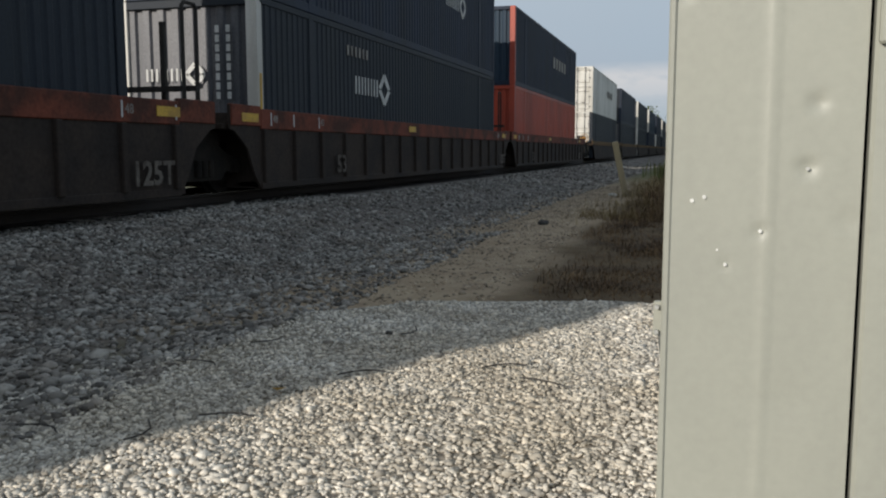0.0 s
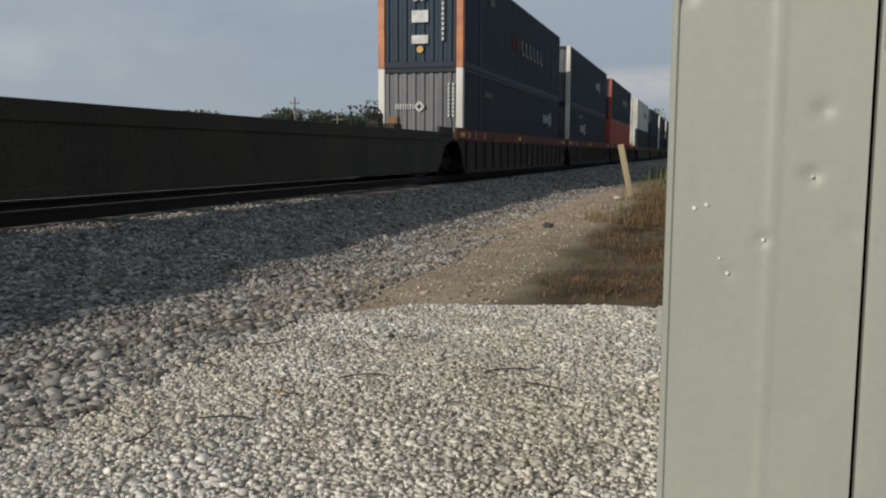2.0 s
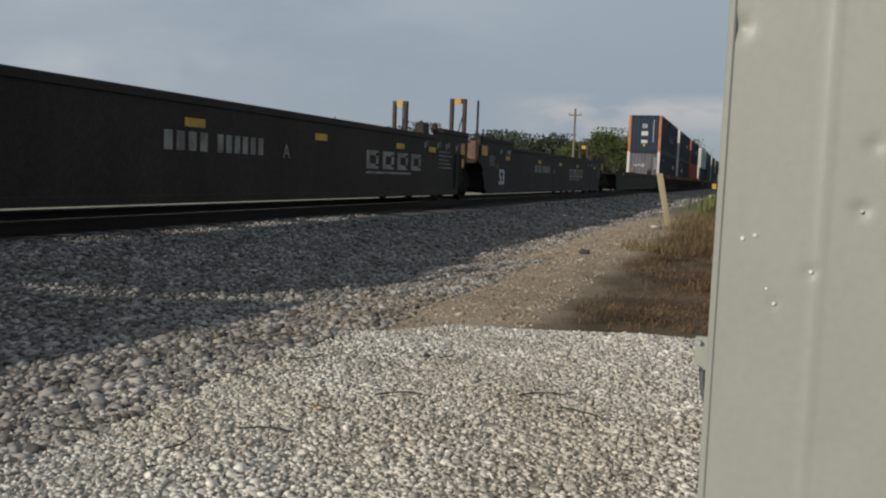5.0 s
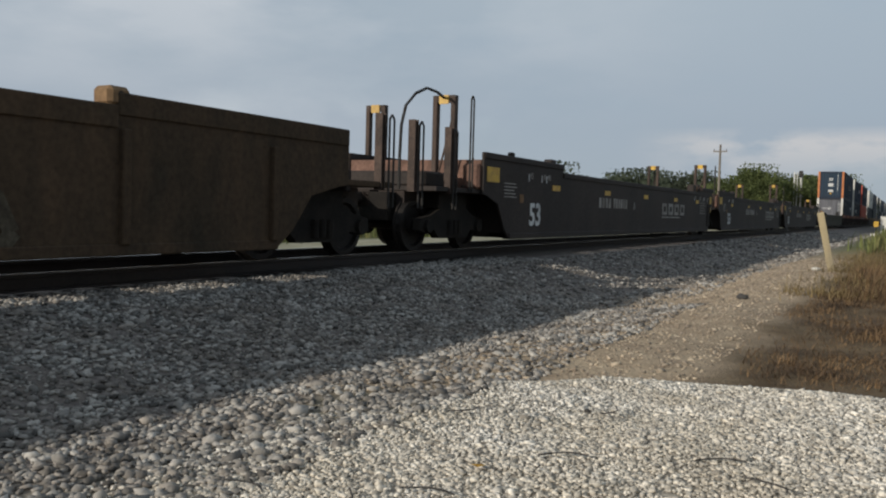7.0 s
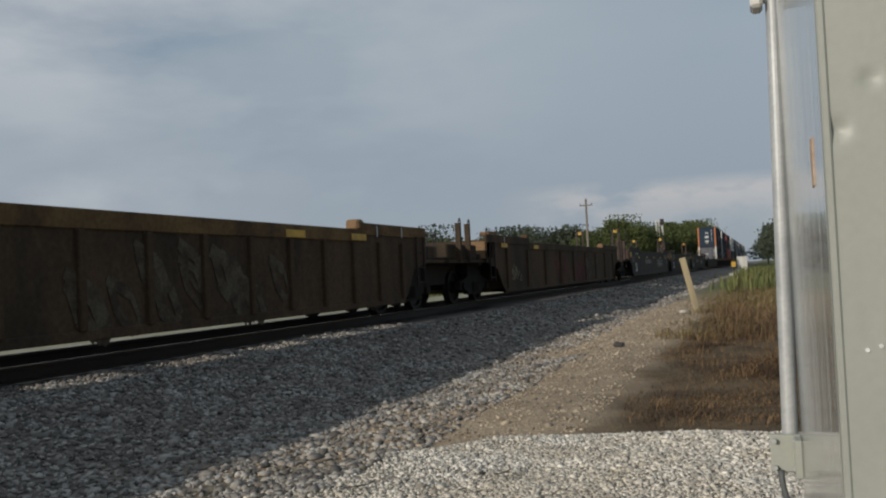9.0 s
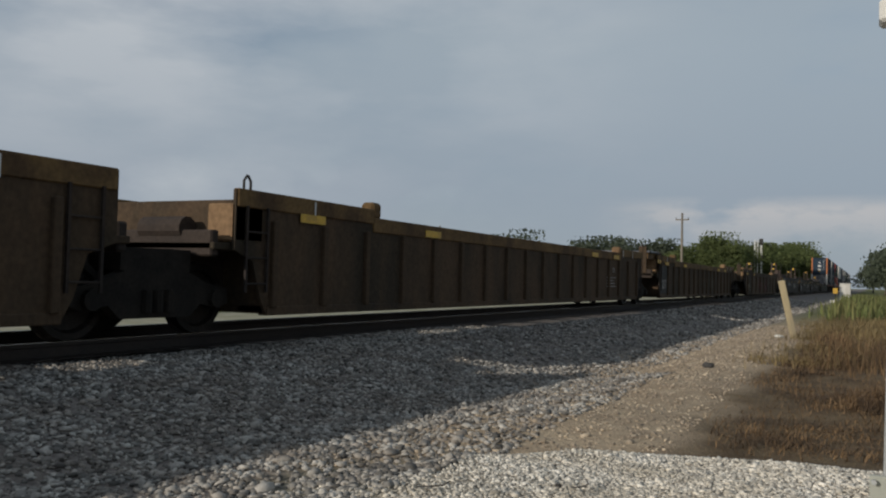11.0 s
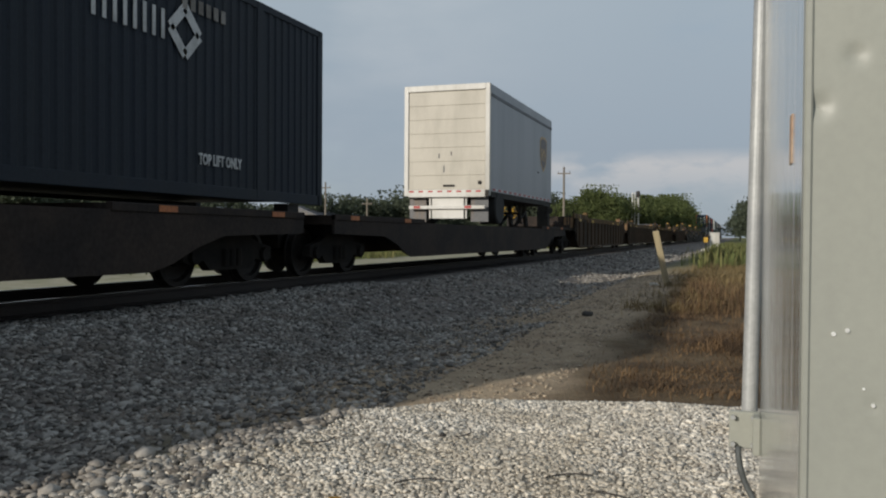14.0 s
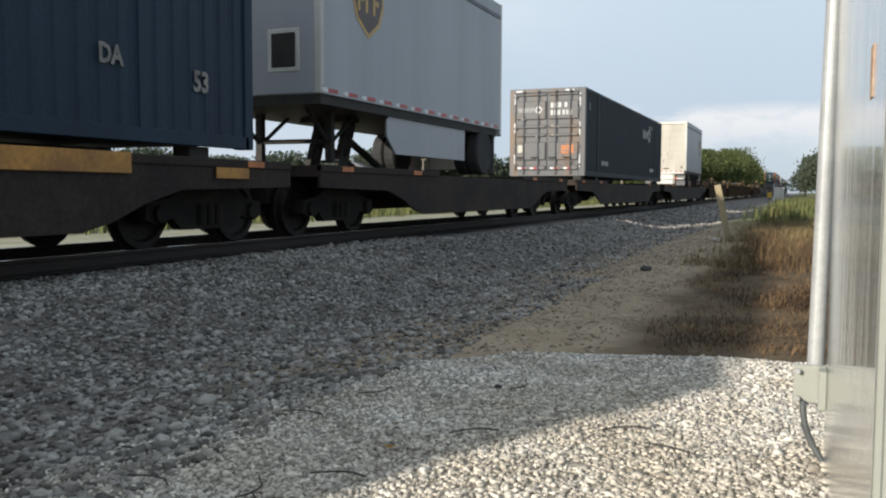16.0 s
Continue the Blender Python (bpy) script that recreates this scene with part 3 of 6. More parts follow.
def weeds():
    rng = np.random.default_rng(8)

    def clumps(n, per, x0, x1, y0, y1, spread):
        c = np.stack([rng.uniform(x0, x1, n), rng.uniform(y0, y1, n)], -1)
        p = (c[:, None] + rng.normal(size=(n, per, 2)) * spread).reshape(-1, 2)
        return np.stack([p[:, 0], p[:, 1], ground_z(p[:, 0], p[:, 1]) - 0.01], -1)

    c = clumps(900, 75, 5.6, 9.8, 7.0, 15.0, 0.2)
    c = c[(c[:, 0] > 5.3 + 0.25 * np.sin(1.1 * c[:, 1])) & (c[:, 1] > 6.85)]
    patch = np.sin(2.3 * c[:, 0] + 0.8 * c[:, 1]) * np.sin(1.7 * c[:, 1] - 0.9 * c[:, 0] + 0.6) + 0.45 * np.sin(5.3 * c[:, 0]) * np.sin(4.1 * c[:, 1])
    c = c[rng.random(len(c)) < np.clip(0.6 + 0.7 * patch, 0.2, 1)]
    blades("dry_grass", "dead reddish-brown grass behind the gravel pad", M["drygrass"], c, rng.uniform(0.02, 0.12, len(c)) * (0.7 + 0.5 * np.sin(1.9 * c[:, 0] + 1.3) * np.sin(1.4 * c[:, 1])) * (1 + 0.9 * np.clip(c[:, 0] - 6.2, 0, 1)), rng, 0.003, 2.4)
    c = clumps(700, 50, 5.3, 13, 13, 34, 0.28)
    blades("straw_grass", "dry straw-coloured grass round the leaning post", M["strawgrass"], c, rng.uniform(0.04, 0.24, len(c)), rng, 0.005, 1.8)
    c = clumps(70, 60, 5.9, 8.6, 12.5, 19, 0.22)
    blades("tall_weeds", "tall dry reddish stalks standing over the dead grass", M["drygrass"], c, rng.uniform(0.08, 0.42, len(c)), rng, 0.0035, 1.1)
    c = clumps(420, 30, 5.6, 22, 30, 75, 0.5)
    blades("green_weeds", "green and yellow weeds along the track", M["greengrass"], c, rng.uniform(0.25, 0.8, len(c)), rng, 0.03)
    c = clumps(620, 26, -36, -20, 0, 150, 0.6)
    blades("far_weeds", "green weeds on the far side of the track", M["greengrass"], c, rng.uniform(0.3, 0.95, len(c)), rng, 0.035)


def track():
    t = thing("track", "steel rails on weathered timber ties in ballast", "railway track", kind="structure")
    for x in (-2.05, -0.54):
        bm = bmesh.new()
        half = [(0.065, -0.165), (0.065, -0.155), (0.011, -0.140), (0.011, -0.045), (0.035, -0.036), (0.035, -0.004), (0.030, 0.0)]
        plate(bm, [(x + u, z) for u, z in half] + [(x - u, z) for u, z in half[::-1]], -120, 420)
        r = part("rail", bm, M["rail"], t)
        part("rail_head", bx(x - 0.022, x + 0.022, -120, 420, 0.0, 0.003), M["railtop"], r, "bright worn rail head")
    me = mesh_of("tie", bx(-1.3, 1.3, -0.115, 0.115, -0.09, 0.09, bevel=0.01), M["tie"])
    rng = random.Random(3)
    for i in range(150):
        o = part("tie", me, None, t)
        o.matrix_basis = pose(-1.295 + rng.uniform(-0.06, 0.06), -14 + i * 0.5, -0.285, 0, 0, rng.uniform(-1, 1))


ground()
stones()
weeds()
track()

# ---- the train: every car and its load has its own place s along the train ----
SPEED = 15.65
MID = -1.295
MOVING, WHEELS = [], []


def rolling(name, label, category, s, z=0.0, group=""):
    ob = thing(name, label, category, group, at=pose(MID, s, z))
    MOVING.append((ob, s, z))
    return ob


def wheelset_mesh():
    bm = bmesh.new()
    for sgn in (-1, 1):
        p = [(0.62, 0.09), (0.68, 0.13), (0.70, 0.30), (0.685, 0.33), (0.685, 0.445), (0.715, 0.445), (0.725, 0.42), (0.82, 0.41), (0.82, 0.34), (0.77, 0.31), (0.76, 0.14), (0.83, 0.12), (0.84, 0.08)]
        lathe_x(bm, [(sgn * x, r) for x, r in p], 20)
    rod(bm, (-0.98, 0, 0), (0.98, 0, 0), 0.075, 10)
    for a in range(4):
        c, d = math.cos(a * math.pi / 2), math.sin(a * math.pi / 2)
        for sgn in (-1, 1):
            rod(bm, (sgn * 0.985, 0.05 * c, 0.05 * d), (sgn * 1.0, 0.05 * c, 0.05 * d), 0.016, 5)
    return mesh_of("wheelset", bm, M["wheel"])


def bogie_mesh():
    bm = bmesh.new()
    for sgn in (-1, 1):
        x0, x1 = sorted((sgn * 0.93, sgn * 1.07))
        slab(bm, [(-1.12, 0.36), (-0.95, 0.30), (-0.66, 0.36), (-0.5, 0.22), (0.5, 0.22), (0.66, 0.36), (0.95, 0.30), (1.12, 0.36), (1.10, 0.54), (0.75, 0.60), (0.45, 0.72), (-0.45, 0.72), (-0.75, 0.60), (-1.10, 0.54)], x0, x1)
        xs = sgn * 1.0
        for dy in (-0.16, 0.0, 0.16):
            rod(bm, (sgn * 1.08, dy, 0.28), (sgn * 1.08, dy, 0.52), 0.06, 8)
        for dy in (-0.89, 0.89):
            rod(bm, (sgn * 1.05, dy, 0.42), (sgn * 1.13, dy, 0.42), 0.11, 10)
    box(bm, -1.0, 1.0, -0.2, 0.2, 0.45, 0.72)
    box(bm, -0.6, 0.6, -1.35, 1.35, 0.5, 0.95)
    box(bm, -1.05, 1.05, -0.5, 0.5, 0.72, 0.96)
    return mesh_of("bogie", bm, M["bogieblack"])


WHEELSET, BOGIE = wheelset_mesh(), bogie_mesh()


def bogies(car, places):
    for y in places:
        b = part("bogie", BOGIE, None, car, "black cast steel bogie")
        b.matrix_basis = pose(0, y, 0)
        for dy in (-0.89, 0.89):
            w = part("wheelset", WHEELSET, None, b)
            w.matrix_basis = pose(0, dy, 0.42)
            WHEELS.append((w, dy))


def handrail(parent, x, y, z0, z1, w=0.30, r=0.016, material=None):
    bm = bmesh.new()
    pipe(bm, [(x, y, z0), (x, y, z1 - 0.06), (x, y + 0.05, z1), (x, y + w - 0.05, z1), (x, y + w, z1 - 0.06), (x, y + w, z0)], r)
    return part("handrail", bm, material or M["black"], parent)


def slotted_ladder(x, y, z0, z1):
    bm = bmesh.new()
    for dy in (0, 0.38):
        box(bm, x, x + 0.03, y + dy, y + dy + 0.03, z0, z1)
    for z in np.arange(z0 + 0.1, z1, 0.3):
        rod(bm, (x + 0.015, y, z), (x + 0.015, y + 0.4, z), 0.012, 6)
    return bm


def guide_frame(parent, x, y, z0, z1):
    """A tall pair of guide posts with a yellow cap."""
    bm = bmesh.new()
    for dx in (-0.22, 0.13):
        box(bm, x + dx, x + dx + 0.09, y - 0.06, y + 0.06, z0, z1, bevel=0.01)
    box(bm, x - 0.13, x + 0.13, y - 0.05, y + 0.05, z1 - 0.12, z1 - 0.002)
    rod(bm, (x - 0.15, y, z0 + 0.15), (x + 0.15, y, z1 - 0.35), 0.018, 6)
    g = part("guide_frame", bm, M["postbrown"], parent, "tall twin steel guide post")
    part("cap", bx(x - 0.09, x + 0.09, y - 0.066, y - 0.05, z1 - 0.15, z1 + 0.004), M["yellow"], g, "yellow painted cap")
    return g


def brake_wheel(parent, at, r, material, turn=0.0):
    bm = bmesh.new()
    n = 20
    ring = [(0, r * math.cos(2 * math.pi * k / n), r * math.sin(2 * math.pi * k / n)) for k in range(n + 1)]
    pipe(bm, ring, 0.018, 6)
    for k in range(8):
        a = k * math.pi / 4
        rod(bm, (0, 0, 0), (0, r * math.cos(a), r * math.sin(a)), 0.012, 5)
    rod(bm, (-0.05, 0, 0), (0.03, 0, 0), r * 0.42, 12)
    bm.transform(Matrix.Translation(at) @ pose(0, 0, 0, 0, 0, turn))
    return part("brake_wheel", bm, material, parent, "spoked hand brake wheel")


def well_car(label, s0, s1, top, low, bot, paint, chord, trucks, lift=(1.6, 1.6), zr=None, ribs=1.05, inset=1.45, reach=(0.3, 0.3), group="well cars", ends=None, endpaint=None, bare=0.0):
    """A container well car from s0 to s1. top: height of the side; zr: of the raised ends, lift metres long; reach: how far the end decks go on."""
    car = rolling("well_car", label, "railway car", s0, group=group)
    L = s1 - s0
    zr = zr or top + 0.15
    lo, hi = lift
    ia, ib = ends or (inset, inset)
    for sgn in (-1, 1):
        x0, x1 = sorted((sgn * 1.38, sgn * 1.42))
        ea, eb = [[(0.0, 0.98), (0.15 * i, 0.95), (i * 0.55, bot + 0.62), (i * 0.8, bot + 0.2), (i, bot)] for i in (ia, ib)]
        ys = sorted({y for y, _ in ea} | {L - y for y, _ in eb} | {lo, lo + 0.02, L - hi - 0.02, L - hi})
        under = [y for y, _ in ea] + [L - y for y, _ in eb[::-1]], [z for _, z in ea] + [z for _, z in eb[::-1]]
        over = [0, lo, lo + 0.02, L - hi - 0.02, L - hi, L], [zr, zr, top, top, zr, zr]
        cols = [(y, float(np.interp(y, *under)), float(np.interp(y, *over))) for y in ys]
        side = part("side_wall", wall_strip(bmesh.new(), cols, x0, x1), paint, car)
        xa, xb = sorted((sgn * 1.36, sgn * 1.445))
        part("top_chord", bx(xa, xb, lo, L - hi, top - low, top + 0.012, bevel=0.012), chord, car)
        bmc = bmesh.new()
        box(bmc, xa, xb, 0.02, lo, zr - low, zr + 0.012, bevel=0.012)
        part("end_chord", bmc, chord, car)
        part("end_chord", bx(xa, xb, L - hi, L - 0.02, zr - low, zr + 0.012, bevel=0.012), chord, car)
        part("bottom_chord", bx(*sorted((sgn * 1.30, sgn * 1.44)), ia, L - ib, bot - 0.02, bot + 0.09, bevel=0.01), paint, car)
        if ribs:
            k = max(1, round((L - ia - ib - 0.2) / ribs))
            me = mesh_of("rib", bx(-0.045, 0.045, -0.05, 0.05, bot + 0.08, top - low, bevel=0.012), paint)
            for i in range(k + 1):
                if ia + 0.1 + i * (L - ia - ib - 0.2) / k < bare:
                    continue
                o = part("rib", me, None, car)
                o.matrix_basis = pose(sgn * 1.435, ia + 0.1 + i * (L - ia - ib - 0.2) / k, 0)
    bm = bmesh.new()
    for y in np.arange(ia + 0.3, L - ib, 1.9):
        box(bm, -1.36, 1.36, y, y + 0.3, bot, bot + 0.12)
    box(bm, -1.36, -1.0, ia, L - ib, bot + 0.02, bot + 0.09)
    box(bm, 1.0, 1.36, ia, L - ib, bot + 0.02, bot + 0.09)
    part("floor", bm, paint, car)
    for y, d in ((ia, 1), (L - ib, -1)):
        part("end_wall", bx(-1.37, 1.37, *sorted((y, y + 0.08 * d)), bot, 1.02), paint, car)
    part("end_deck", bx(-1.34, 1.34, -reach[0], ia, 0.98, 1.06, bevel=0.01), paint, car)
    part("end_deck", bx(-1.34, 1.34, L - ib, L + reach[1], 0.98, 1.06, bevel=0.01), paint, car)
    for y, d, r in ((-reach[0], -1, reach[0]), (L + reach[1], 1, reach[1])):
        bm = bmesh.new()
        box(bm, -0.25, 0.25, *sorted((y - d * (r + 1.2), y + d * 0.25)), 0.72, 0.98)
        if r > 0.6:
            box(bm, -0.11, 0.11, *sorted((y, y + d * 0.75)), 0.78, 0.94, bevel=0.03)
        part("coupler", bm, M["carblack"], car)
    for y0, y1 in ((-reach[0], ia), (L - ib, L + reach[1])):
        part("end_sill", bx(-0.75, 0.75, y0, y1, 0.5, 0.975), M["carblack"], car)
    # A lighter endpaint carries part of the bulkhead's sunlight in its colour.
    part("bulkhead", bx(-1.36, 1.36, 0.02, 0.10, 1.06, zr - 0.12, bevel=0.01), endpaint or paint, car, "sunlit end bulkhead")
    bogies(car, trucks)
    return car


def yellow_plates(car, ys, z, h=0.11, w=0.45, x=1.447):
    for y in ys:
        part("yellow_plate", bx(x, x + 0.006, y, y + w, z, z + h), M["yellow"], car, "yellow reflector plate")


def tick_marks(car, items, z, x=1.447, h=0.2):
    """Short upright marks with length figures on the sill."""
    for y, txt in items:
        part("mark", bx(x, x + 0.005, y, y + 0.03, z, z + h), M["letter"], car)
        if txt:
            writing("figure", txt, (x, y + 0.07, z + 0.05), 0.17, FACE_X, M["oldletter"], car)


def corner_logo(parent, x, y, z, size, turn=FACE_X, material=None):
    """The owner's mark as plain shapes: a row of bars and a pierced diamond."""
    material = material or M["letter"]
    bm = bmesh.new()
    for i in range(8):
        box(bm, i * size * 0.47, i * size * 0.47 + size * 0.17, 0.0, size, -0.003, 0.003)
    cx, cy, r = size * 4.6, size * 0.5, size * 0.95
    for k in range(4):
        a = k * math.pi / 2 + math.pi / 4
        d, e = Vector((math.cos(a), math.sin(a), 0)), Vector((-math.sin(a), math.cos(a), 0))
        c = Vector((cx, cy, 0)) + d * r * 0.62
        q = [bm.verts.new(c + d * u * r * 0.2 + e * w * r * 0.62 + Vector((0, 0, 0.003))) for u, w in ((-1, -1), (1, -1), (1, 1), (-1, 1))]
        bm.faces.new(q)
    bm.transform(Matrix.Translation((x, y, z)) @ turn.to_4x4())
    return tagged(part("mark", bm, material, parent, "plain white owner's mark"), kind="stuff")


def container(label, s, z, paint, post=None, end=None, L=16.15, H=2.9, W=2.59, back="wall", group="containers", pitch=0.2):
    """A corrugated container whose rear end stands at s."""
    c = rolling("shipping_container", label, "container", s, z, group)
    post, end = post or paint, end or paint
    w = W / 2
    bm = bmesh.new()
    for sgn in (-1, 1):
        corrugated(bm, (sgn * (w - 0.012), 0.1, 0.14), (0, 1, 0), L - 0.2, H - 0.24, (sgn, 0, 0), pitch, 0.018)
    corrugated(bm, (-w + 0.1, L - 0.02, 0.14), (1, 0, 0), W - 0.2, H - 0.24, (0, 1, 0), 0.25, 0.04)
    box(bm, -w + 0.03, w - 0.03, 0.06, L - 0.06, H - 0.05, H - 0.02)
    box(bm, -w + 0.03, w - 0.03, 0.06, L - 0.06, 0.06, 0.14)
    part("body", bm, paint, c)
    for sgn in (-1, 1):
        x0, x1 = sorted((sgn * (w - 0.06), sgn * w))
        part("top_rail", bx(x0, x1, 0.1, L - 0.1, H - 0.11, H, bevel=0.008), paint, c)
        part("bottom_rail", bx(x0, x1, 0.1, L - 0.1, 0.0, 0.16, bevel=0.008), paint, c)
        for y in (1.98, L - 1.98):
            xa, xb = sorted((sgn * (w - 0.05), sgn * (w + 0.004)))
            part("lift_post", bx(xa, xb, y - 0.09, y + 0.09, 0.0, H, bevel=0.008), paint, c)
        for y in (0, L - 0.17):
            xa, xb = sorted((sgn * (w - 0.20), sgn * w))
            part("corner_post", bx(xa, xb, y, y + 0.17, 0.0, H, bevel=0.01), post if y == 0 else paint, c)
    part("end_beam", bx(-w + 0.2, w - 0.2, 0, 0.14, H - 0.13, H, bevel=0.008), paint if back != "door" else end, c)
    part("end_beam", bx(-w + 0.2, w - 0.2, 0, 0.14, 0, 0.17, bevel=0.008), paint if back != "door" else end, c)
    if back == "wall":
        bm = bmesh.new()
        corrugated(bm, (-w + 0.2, 0.05, 0.17), (1, 0, 0), W - 0.4, H - 0.3, (0, -1, 0), 0.27, 0.045)
        part("end_wall", bm, end, c, "ribbed steel end wall")
    elif back == "door":
        for x0, x1 in ((-w + 0.2, -0.012), (0.012, w - 0.2)):
            d = part("door", bx(x0, x1, 0.04, 0.09, 0.17, H - 0.13), end, c, "steel container door")
            for za, zb in ((0.20, 0.36), (0.53, 1.13), (1.31, 1.42), (1.59, 1.70), (1.88, 2.50), (2.66, H - 0.16)):
                part("door_panel", bx(x0 + 0.03, x1 - 0.03, -0.012, 0.041, za, zb, bevel=0.024), end, d)
            for x in (x0 + (x1 - x0) * 0.27, x0 + (x1 - x0) * 0.73):
                b = part("lock_rod", rod(bmesh.new(), (x, -0.035, 0.06), (x, -0.035, H - 0.05), 0.021, 8), M["greyend"], d)
                for zc in (0.1, 0.75, 1.36, 1.95, H - 0.12):
                    part("rod_bracket", bx(x - 0.05, x + 0.05, -0.05, -0.012, zc, zc + 0.06, bevel=0.008), M["doorgrey"], b)
                part("handle", bx(x - 0.24, x + 0.03, -0.075, -0.055, 0.60, 0.635, bevel=0.006), M["black"], d)
            for zz in (0.35, 0.95, 1.55, 2.15, 2.6):
                xh = x0 if x0 < -0.5 else x1
                part("hinge", bx(xh - 0.05, xh + 0.05, -0.03, 0.03, zz, zz + 0.06), M["greyend"], d)
    return c


def load_train():
    # loaded cars ahead
    for s0, s1, tr in ((31.6, 52.3, (-0.2, 20.6)), (12.1, 31.2, (-0.2,)), (-7.6, 11.7, (-0.2,))):
        car = well_car("loaded sooty well car with oxide red top sill", s0, s1, 1.30, 0.30, 0.08, M["carblack"], M["oxide"], tr, lift=(0.9, 0.9), zr=1.34, ribs=1.1, inset=0.9, reach=(0.1, 0.9 if s1 > 50 else 0.1))
        tick_marks(car, [(1.2, "48"), (2.0, ""), (3.0, "45"), (17.2, "48"), (18.3, "")], 1.06)
        yellow_plates(car, (0.3, 8.0, 17.9), 1.1, 0.13, 0.5)
        writing("figure", "53", (1.49, 9.6 if s0 < 0 else 3.7, 0.26), 0.46, FACE_X, M["dimletter"], car, bold=0.01)
        writing("figure", "125T", (1.49, 17.3, 0.24), 0.42, FACE_X, M["dimletter"], car, bold=0.01)
        if s0 < 30:
            handrail(car, 1.0, 19.2, 1.1, 2.75, 0.35, 0.03)
            part("cross_bar", bx(-1.2, 1.2, 19.2, 19.26, 1.5, 1.58), M["black"], car)
            part("brake_post", bx(0.55, 0.62, 19.3, 19.37, 1.0, 2.5), M["black"], car)
    car = well_car("empty olive-brown well car of the loaded set", -31.3, -8.0, 1.18, 0.22, 0.19, M["green"], M["green"], (-1.4, 23.1), lift=(3.3, 1.2), zr=1.32, ribs=0, reach=(2.5, 0.1), ends=(0.5, 1.3))
    handrail(car, 1.3, -1.75, 0.7, 1.78, 0.08, 0.02)
    part("brake_stand", bx(0.6, 0.95, -0.5, -0.1, 1.06, 1.3, bevel=0.02), M["black"], car)
    handrail(car, 1.3, -0.9, 1.0, 1.55, 0.1)
    yellow_plates(car, (2.6,), 1.0)
    part("pale_plate", bx(1.447, 1.453, 0.12, 0.5, 1.20, 1.28), M["tape_white"], car, "small white reflector plate")
    handrail(car, 1.3, 16.6, 1.17, 1.42, 0.10)
    handrail(car, 1.3, 17.5, 1.17, 1.42, 0.10)
    brake_wheel(car, (1.25, 18.0, 1.42), 0.19, M["black"], -40)
    part("brake_stand", bx(1.05, 1.3, 18.2, 18.45, 1.15, 1.5, bevel=0.02), M["black"], car)
    part("brake_stand", bx(0.9, 1.2, 19.4, 19.9, 1.15, 1.32, bevel=0.02), M["black"], car)
    # This box is also put here to block sun through the gap behind the car.
    part("equipment_box", bx(-1.15, 1.2, -2.5, -1.35, 0.95, 1.38, bevel=0.03), M["bnbrown"], car, "brown equipment box on the end deck")
    for i, s0 in enumerate((56.0, 76.5, 97.0, 117.5, 138.0, 158.5, 179.0)):
        car = well_car("far loaded well car with ochre sill", s0, s0 + 19.6, 1.25, 0.25, 0.12, M["carblack"], M["ochre"], (-0.4,), lift=(0.9, 0.9), zr=1.3, ribs=0, reach=(0.1, 0.1))
        if i == 0:
            brake_wheel(car, (0.95, -0.5, 1.42), 0.28, M["ochre_bright"], -50)
            part("brake_stand", bx(0.5, 0.9, -0.4, -0.1, 1.06, 1.6, bevel=0.02), M["black"], car)

    # three dark brown units
    units = ((-55.9, -35.65, (0.0 - 0.5, 20.05)), (-75.0, -57.0, (-0.6,)), (-95.4, -76.2, (-0.4,)))
    for k, (s0, s1, tr) in enumerate(units):
        car = well_car("empty dark mineral brown well car with white figures", s0, s1, 1.52, 0.10, 0.205, M["bnbrown"], M["bnbrown"], tr, lift=(3.8 if k == 2 else 3.2, 3.2 if k == 0 else 2.4), zr=1.69, ribs=0, ends=(1.1 if k == 2 else 0.6, 1.3 if k == 0 else 0.7), endpaint=M["endlit"], reach=(1.5 if k == 2 else 0.25, 1.5 if k == 0 else 0.25))
        L = s1 - s0
        part("bracket", bx(1.2, 1.4, 3.2, 3.45, 1.5, 1.78, bevel=0.03), M["bnbrown"], car)
        part("bracket", bx(1.15, 1.4, L - 2.98, L - 2.68, 1.5, 1.77, bevel=0.04), M["bnbrown"], car)
        part("end_lip", slab(bmesh.new(), [(L - 2.42, 1.70), (L - 1.9, 1.70), (L - 1.9, 1.60), (L - 2.28, 1.60)], 1.30, 1.452), M["endlit"], car, "flared lip on the raised end, in the lightened end colour")
        yellow_plates(car, (3.2 if k == 2 else 2.5, 6.6, 10.0, 13.4, L - 2.75), 1.14, 0.11, 0.42, 1.424)
        part("yellow_plate", bx(1.424, 1.43, 0.12, 0.62, 1.20, 1.46), M["yellow"], car, "large yellow end plate")
        part("yellow_plate", bx(1.424, 1.43, L - 0.55, L - 0.25, 1.16, 1.42), M["yellow"], car, "yellow end plate")
        part("yellow_plate", bx(1.424, 1.43, L - 0.55, L - 0.3, 0.84, 1.05), M["yellow"], car, "yellow end plate")
        part("pale_plate", bx(1.424, 1.43, 1.55, 1.72, 0.86, 1.02), M["tan"], car)
        writing("figure", "53", (1.425, 2.02 if k == 2 else 1.85, 0.44), 0.60, FACE_X, M["letter"], car, bold=0.014)
        tick_marks(car, [(1.95, "45"), (2.6, "48"), (2.85, "48")], 1.28, 1.424, 0.14)
        back = 1.15 if k == 0 else 0.0
        tick_marks(car, [(L - 3.0 - back, "40"), (L - 2.2 - back, "45"), (L - 1.6 - back, "48"), (L - 0.9 - back, "53")], 1.22, 1.424, 0.14)
